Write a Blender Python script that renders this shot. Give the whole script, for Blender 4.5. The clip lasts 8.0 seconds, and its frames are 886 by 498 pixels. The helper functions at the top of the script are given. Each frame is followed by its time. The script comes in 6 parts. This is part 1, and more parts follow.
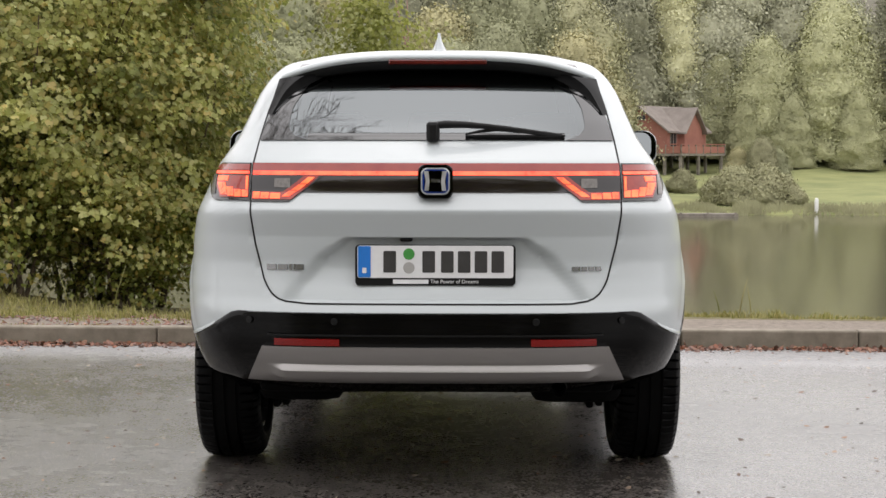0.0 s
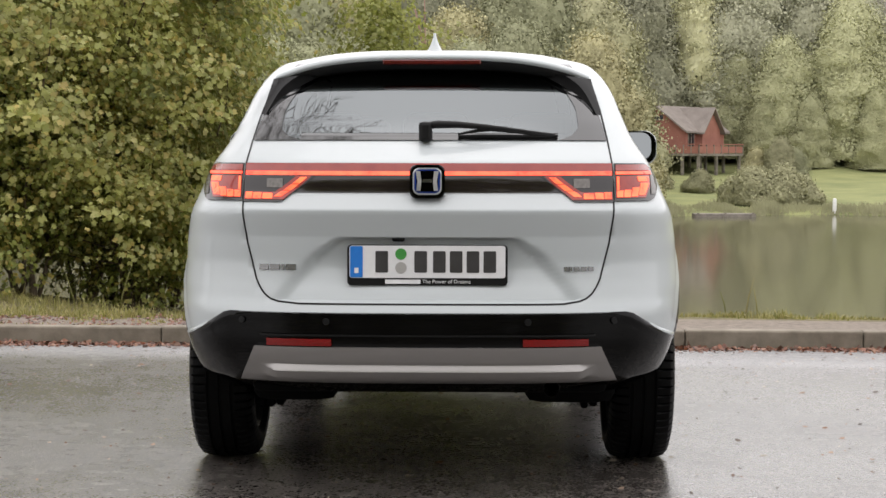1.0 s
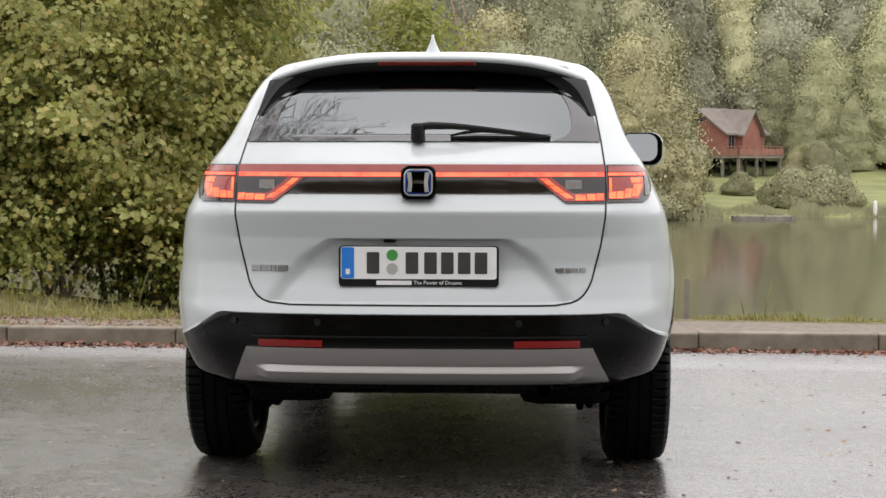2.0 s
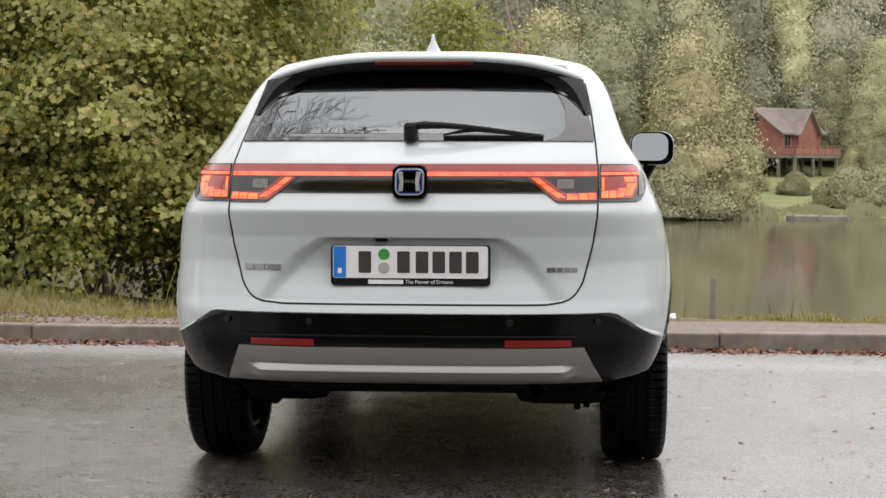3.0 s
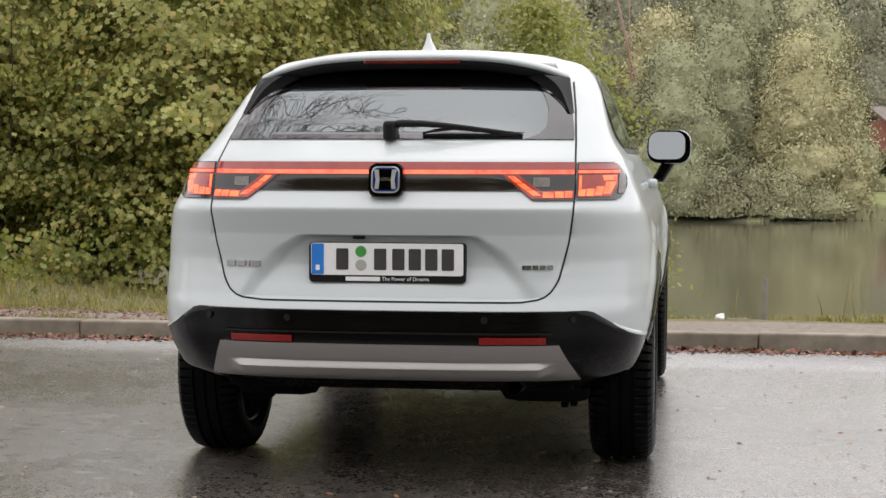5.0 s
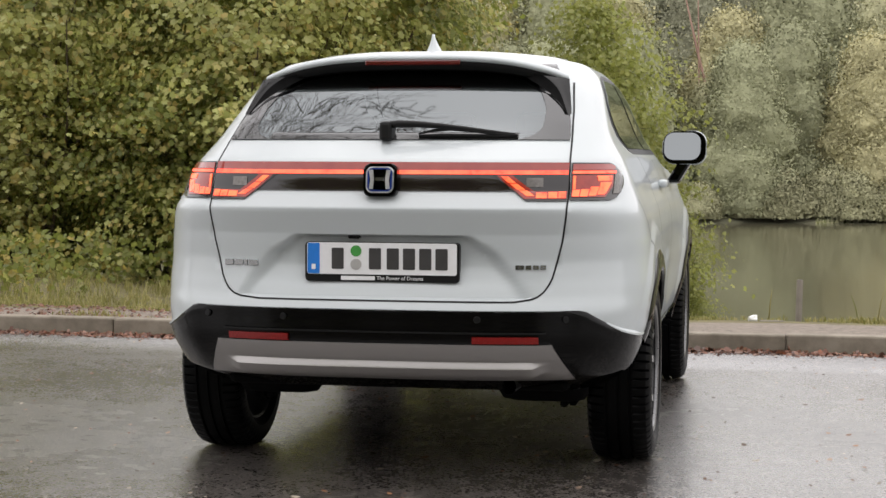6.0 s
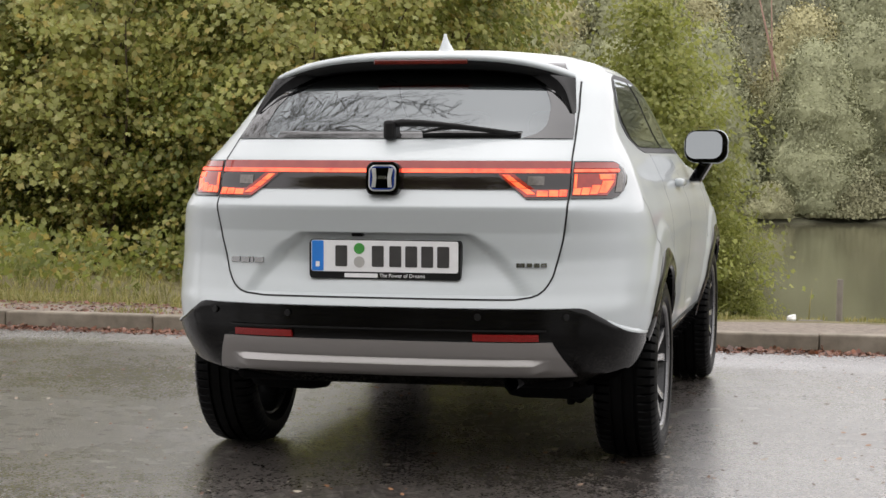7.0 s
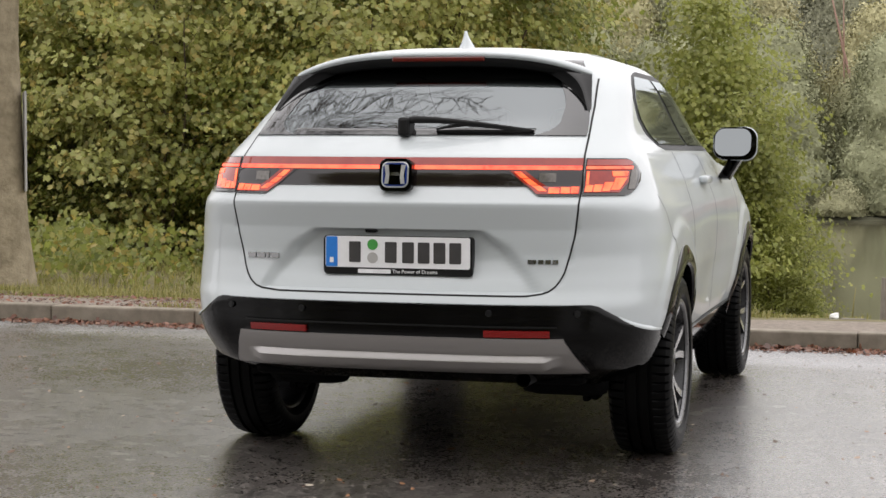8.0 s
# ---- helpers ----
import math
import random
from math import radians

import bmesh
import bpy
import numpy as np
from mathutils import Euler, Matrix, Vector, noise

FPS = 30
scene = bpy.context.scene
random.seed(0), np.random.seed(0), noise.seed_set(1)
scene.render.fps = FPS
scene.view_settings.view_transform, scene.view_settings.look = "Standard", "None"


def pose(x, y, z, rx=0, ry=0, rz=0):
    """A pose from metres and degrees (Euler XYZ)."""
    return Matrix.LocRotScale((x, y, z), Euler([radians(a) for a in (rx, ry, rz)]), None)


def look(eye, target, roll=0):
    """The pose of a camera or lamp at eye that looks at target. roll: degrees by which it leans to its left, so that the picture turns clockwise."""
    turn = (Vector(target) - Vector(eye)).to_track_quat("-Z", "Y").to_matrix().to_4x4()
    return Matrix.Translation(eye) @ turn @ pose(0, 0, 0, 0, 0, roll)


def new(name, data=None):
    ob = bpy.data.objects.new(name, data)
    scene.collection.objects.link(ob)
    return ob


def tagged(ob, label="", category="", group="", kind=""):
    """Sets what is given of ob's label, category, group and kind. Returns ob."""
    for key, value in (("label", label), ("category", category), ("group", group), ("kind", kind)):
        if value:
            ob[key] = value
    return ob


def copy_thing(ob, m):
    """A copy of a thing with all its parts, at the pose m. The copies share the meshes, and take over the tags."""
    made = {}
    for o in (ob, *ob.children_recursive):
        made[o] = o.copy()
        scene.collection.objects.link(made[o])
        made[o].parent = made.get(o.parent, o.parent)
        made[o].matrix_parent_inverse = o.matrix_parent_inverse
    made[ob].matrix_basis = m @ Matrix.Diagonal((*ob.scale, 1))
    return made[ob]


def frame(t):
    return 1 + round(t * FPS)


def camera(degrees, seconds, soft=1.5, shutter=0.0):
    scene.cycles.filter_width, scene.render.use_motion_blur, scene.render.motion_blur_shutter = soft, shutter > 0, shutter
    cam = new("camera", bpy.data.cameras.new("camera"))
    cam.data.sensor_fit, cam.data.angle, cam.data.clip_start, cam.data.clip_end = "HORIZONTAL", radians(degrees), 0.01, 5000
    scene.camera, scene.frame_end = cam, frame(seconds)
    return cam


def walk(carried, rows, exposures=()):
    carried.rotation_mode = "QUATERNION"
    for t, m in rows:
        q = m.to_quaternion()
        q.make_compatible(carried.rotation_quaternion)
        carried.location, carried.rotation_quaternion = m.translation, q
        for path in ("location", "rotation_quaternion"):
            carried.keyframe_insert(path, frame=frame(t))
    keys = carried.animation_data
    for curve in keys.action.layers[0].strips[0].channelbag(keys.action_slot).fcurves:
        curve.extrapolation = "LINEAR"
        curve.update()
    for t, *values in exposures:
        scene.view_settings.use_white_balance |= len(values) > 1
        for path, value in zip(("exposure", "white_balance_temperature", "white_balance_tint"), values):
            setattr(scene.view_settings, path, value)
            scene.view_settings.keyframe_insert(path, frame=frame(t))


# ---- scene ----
cam = camera(28.3, 8.0)
PATH = [
    (0, (0.084, -5.85, 1.142), (0.064, -3.853, 1.035), 0.1),
    (0.5, (0.114, -5.848, 1.141), (0.088, -3.851, 1.034), 0.1),
    (1, (0.172, -5.847, 1.142), (0.131, -3.85, 1.035), 0.1),
    (1.5, (0.245, -5.844, 1.139), (0.184, -3.847, 1.034), 0.1),
    (3, (0.555, -5.838, 1.138), (0.403, -3.846, 1.033), 0.1),
    (3.5, (0.665, -5.835, 1.136), (0.481, -3.846, 1.031), 0.1),
    (4, (0.784, -5.83, 1.137), (0.568, -3.845, 1.031), 0.1),
    (4.5, (0.901, -5.825, 1.135), (0.653, -3.843, 1.029), 0.1),
    (6, (1.29, -5.82, 1.133), (0.926, -3.856, 1.028), 0.2),
    (6.5, (1.411, -5.818, 1.133), (1.008, -3.862, 1.028), 0.2),
    (7, (1.541, -5.817, 1.131), (1.094, -3.87, 1.025), 0.2),
    (7.5, (1.647, -5.809, 1.131), (1.161, -3.872, 1.024), 0.2),
    (8, (1.743, -5.798, 1.132), (1.218, -3.872, 1.022), 0.3),
]
walk(cam, [(t, look(eye, target, roll)) for t, eye, target, roll in PATH], exposures=[(0.0, 1.05, 6450, 13.0), (8.0, 1.05, 6450, 13.0)])

# ---- world and light: overcast, misty morning ----
world = bpy.data.worlds.new("overcast_sky")
scene.world = world
world.use_nodes = True
wn, wl = world.node_tree.nodes, world.node_tree.links
sky = wn.new("ShaderNodeTexSky")
sky.sky_type, sky.sun_disc = "NISHITA", False
sky.sun_elevation, sky.sun_rotation = radians(80), radians(-12)
sky.air_density, sky.dust_density, sky.ozone_density = 1.0, 6.0, 1.0
pale = wn.new("ShaderNodeHueSaturation")
pale.inputs["Saturation"].default_value = 0.18
pale.inputs["Value"].default_value = 1.0
wl.new(sky.outputs[0], pale.inputs["Color"])
veil = wn.new("ShaderNodeMix")
veil.data_type = "RGBA"
veil.inputs[0].default_value = 0.85
veil.inputs[7].default_value = (5.6, 5.5, 5.4, 1)
wl.new(pale.outputs[0], veil.inputs[6])
wl.new(veil.outputs[2], wn["Background"].inputs["Color"])
wn["Background"].inputs["Strength"].default_value = 0.15

sun_data = bpy.data.lights.new("sun", "SUN")
sun_data.energy, sun_data.angle, sun_data.color = 0.15, radians(110), (1.0, 0.96, 0.9)
sun = new("sun", sun_data)
sun.matrix_world = look((0, 0, 0), (0.04, -0.17, -1.0))


# ---- materials ----
def node_mat(name):
    m = bpy.data.materials.new(name)
    m.use_nodes = True
    n, l = m.node_tree.nodes, m.node_tree.links
    return m, n, l, n["Principled BSDF"]


def noise_node(n, l, scale, detail=4.0, space="Object", rough=0.55):
    co = n.new("ShaderNodeTexCoord")
    t = n.new("ShaderNodeTexNoise")
    t.inputs["Scale"].default_value, t.inputs["Detail"].default_value = scale, detail
    t.inputs["Roughness"].default_value = rough
    l.new(co.outputs[space], t.inputs["Vector"])
    return t


def ramp_node(n, l, src, stops):
    r = n.new("ShaderNodeValToRGB")
    e = r.color_ramp.elements
    while len(e) < len(stops):
        e.new(0.5)
    for k, (pos, col) in enumerate(stops):
        e[k].position = pos
        e[k].color = (*col, 1) if len(col) == 3 else col
    l.new(src, r.inputs["Fac"])
    return r


def bump_node(n, l, src, b, strength, dist):
    bp = n.new("ShaderNodeBump")
    bp.inputs["Strength"].default_value, bp.inputs["Distance"].default_value = strength, dist
    l.new(src, bp.inputs["Height"])
    l.new(bp.outputs[0], b.inputs["Normal"])
    return bp


def simple(name, col, rough=0.5, metal=0.0, coat=0.0, scale=20.0, var=0.12, bump=0.0, bdist=0.002, space="Object", emit=None, estr=0.0, spec=0.5):
    """A plain material with fine variation of colour and gloss."""
    m, n, l, b = node_mat(name)
    t = noise_node(n, l, scale, 5, space)
    lo = tuple(c * (1 - var) for c in col)
    hi = tuple(min(1, c * (1 + var)) for c in col)
    r = ramp_node(n, l, t.outputs["Fac"], [(0.3, lo), (0.7, hi)])
    l.new(r.outputs[0], b.inputs["Base Color"])
    rr = ramp_node(n, l, t.outputs["Fac"], [(0.3, (rough * 0.85,) * 3), (0.7, (min(1, rough * 1.15),) * 3)])
    l.new(rr.outputs[0], b.inputs["Roughness"])
    b.inputs["Metallic"].default_value = metal
    b.inputs["Coat Weight"].default_value = coat
    b.inputs["Coat Roughness"].default_value = 0.04
    b.inputs["Specular IOR Level"].default_value = spec
    if bump:
        bump_node(n, l, t.outputs["Fac"], b, bump, bdist)
    if emit:
        core = ramp_node(n, l, t.outputs["Fac"], [(0.30, emit), (0.58, (1.0, emit[1] * 2.6, emit[2] * 2.2))])
        l.new(core.outputs[0], b.inputs["Emission Color"])
        b.inputs["Emission Color"].default_value = (*emit, 1)
        b.inputs["Emission Strength"].default_value = estr
    return m


def leaf_mat(name, cols, rough=0.45, trans=0.35, spec=0.4, spread=0.3, per_tree=0.0):
    """Leaves: colour differs from leaf to leaf, some light comes through."""
    m, n, l, b = node_mat(name)
    g = n.new("ShaderNodeNewGeometry")
    r = ramp_node(n, l, g.outputs["Random Per Island"], [(k / max(1, len(cols) - 1), c) for k, c in enumerate(cols)])
    t = noise_node(n, l, 0.7, 3)
    hs = n.new("ShaderNodeHueSaturation")
    mp = n.new("ShaderNodeMapRange")
    mp.inputs["From Min"].default_value, mp.inputs["From Max"].default_value = 0.3, 0.7
    mp.inputs["To Min"].default_value, mp.inputs["To Max"].default_value = 1 - spread, 1 + spread
    l.new(t.outputs["Fac"], mp.inputs["Value"])
    if per_tree:
        info = n.new("ShaderNodeObjectInfo")
        each = n.new("ShaderNodeMapRange")
        each.inputs["To Min"].default_value, each.inputs["To Max"].default_value = 1 - per_tree, 1 + per_tree
        l.new(info.outputs["Random"], each.inputs["Value"])
        both_values = n.new("ShaderNodeMath")
        both_values.operation = "MULTIPLY"
        l.new(mp.outputs[0], both_values.inputs[0])
        l.new(each.outputs[0], both_values.inputs[1])
        l.new(both_values.outputs[0], hs.inputs["Value"])
    else:
        l.new(mp.outputs[0], hs.inputs["Value"])
    l.new(r.outputs[0], hs.inputs["Color"])
    l.new(hs.outputs[0], b.inputs["Base Color"])
    b.inputs["Roughness"].default_value = rough
    b.inputs["Specular IOR Level"].default_value = spec
    tr = n.new("ShaderNodeBsdfTranslucent")
    l.new(hs.outputs[0], tr.inputs["Color"])
    mx = n.new("ShaderNodeMixShader")
    mx.inputs[0].default_value = trans
    l.new(b.outputs[0], mx.inputs[1])
    l.new(tr.outputs[0], mx.inputs[2])
    l.new(mx.outputs[0], n["Material Output"].inputs["Surface"])
    return m


def asphalt_mat():
    """Wet asphalt: dark binder with paler stones, a film of water and drier patches."""
    m, n, l, b = node_mat("wet_asphalt")
    co = n.new("ShaderNodeTexCoord")
    vor = n.new("ShaderNodeTexVoronoi")
    vor.inputs["Scale"].default_value = 115
    l.new(co.outputs["Object"], vor.inputs["Vector"])
    mid = noise_node(n, l, 9, 7, rough=0.72)
    big = noise_node(n, l, 0.55, 6, rough=0.62)
    stone = ramp_node(n, l, vor.outputs["Color"], [(0.2, (0.018, 0.0158, 0.0140)), (0.6, (0.072, 0.0628, 0.0555)), (0.97, (0.28, 0.248, 0.222))])
    patch = ramp_node(n, l, mid.outputs["Fac"], [(0.3, (0.5,) * 3), (0.7, (1.35,) * 3)])
    mul = n.new("ShaderNodeMix")
    mul.data_type, mul.blend_type = "RGBA", "MULTIPLY"
    mul.inputs[0].default_value = 1.0
    l.new(stone.outputs[0], mul.inputs[6])
    l.new(patch.outputs[0], mul.inputs[7])
    l.new(mul.outputs[2], b.inputs["Base Color"])
    add = n.new("ShaderNodeMath")
    add.operation = "MULTIPLY_ADD"
    add.inputs[1].default_value = 0.3
    l.new(mid.outputs["Fac"], add.inputs[0])
    l.new(big.outputs["Fac"], add.inputs[2])
    # lower values of the sum hold more water and are glossier
    rr = ramp_node(n, l, add.outputs[0], [(0.52, (0.15,) * 3), (0.68, (0.25,) * 3), (0.90, (0.36,) * 3)])
    grit = n.new("ShaderNodeMath")
    grit.operation = "MULTIPLY_ADD"
    grit.inputs[1].default_value = 0.14
    l.new(vor.outputs["Color"], grit.inputs[0])
    l.new(rr.outputs[0], grit.inputs[2])
    l.new(grit.outputs[0], b.inputs["Roughness"])
    h = n.new("ShaderNodeMath")
    h.operation = "MULTIPLY_ADD"
    h.inputs[1].default_value = -0.8
    fine = noise_node(n, l, 55, 4, rough=0.6)
    l.new(vor.outputs["Distance"], h.inputs[0])
    l.new(fine.outputs["Fac"], h.inputs[2])
    bump_node(n, l, h.outputs[0], b, 0.36, 0.0045)
    b.inputs["Specular IOR Level"].default_value = 1.0
    b.inputs["Coat Weight"].default_value = 0.45
    l.new(rr.outputs[0], b.inputs["Coat Roughness"])
    return m


def water_mat():
    m, n, l, b = node_mat("lake_water")
    b.inputs["Base Color"].default_value = (0.105, 0.098, 0.062, 1)
    b.inputs["Roughness"].default_value = 0.09
    b.inputs["IOR"].default_value = 1.33
    t = noise_node(n, l, 0.9, 3)
    t.inputs["Scale"].default_value = 0.9
    bump_node(n, l, t.outputs["Fac"], b, 0.12, 0.02)
    return m


def two_tone(name, a, bcol, scale, rough=0.9, bump=0.5, bdist=0.01, fine=None, space="Object"):
    m, n, l, b = node_mat(name)
    t = noise_node(n, l, scale, 6, space, 0.65)
    r = ramp_node(n, l, t.outputs["Fac"], [(0.35, a), (0.65, bcol)])
    l.new(r.outputs[0], b.inputs["Base Color"])
    b.inputs["Roughness"].default_value = rough
    t2 = noise_node(n, l, fine or scale * 8, 4, space)
    bump_node(n, l, t2.outputs["Fac"], b, bump, bdist)
    return m


def glass_mat(name, tint, gloss=1.0):
    m, n, l, b = node_mat(name)
    tr = n.new("ShaderNodeBsdfTransparent")
    tr.inputs["Color"].default_value = (*tint, 1)
    gl = n.new("ShaderNodeBsdfGlossy")
    gl.inputs["Roughness"].default_value = 0.02
    gl.inputs["Color"].default_value = (gloss * 0.92, gloss * 0.98, gloss, 1)
    fr = n.new("ShaderNodeFresnel")
    fr.inputs["IOR"].default_value = 2.2
    mx = n.new("ShaderNodeMixShader")
    l.new(fr.outputs[0], mx.inputs[0])
    l.new(tr.outputs[0], mx.inputs[1])
    l.new(gl.outputs[0], mx.inputs[2])
    l.new(mx.outputs[0], n["Material Output"].inputs["Surface"])
    return m


def paint_mat():
    m, n, l, b = node_mat("pearl_white_paint")
    t = noise_node(n, l, 900, 2)
    r = ramp_node(n, l, t.outputs["Fac"], [(0.35, (0.48, 0.517, 0.525)), (0.65, (0.515, 0.552, 0.56))])
    l.new(r.outputs[0], b.inputs["Base Color"])
    big = noise_node(n, l, 3, 3)
    rr = ramp_node(n, l, big.outputs["Fac"], [(0.35, (0.42,) * 3), (0.65, (0.5,) * 3)])
    l.new(rr.outputs[0], b.inputs["Roughness"])
    b.inputs["Metallic"].default_value = 0.0
    b.inputs["Coat Weight"].default_value = 0.7
    b.inputs["Coat Roughness"].default_value = 0.03
    return m


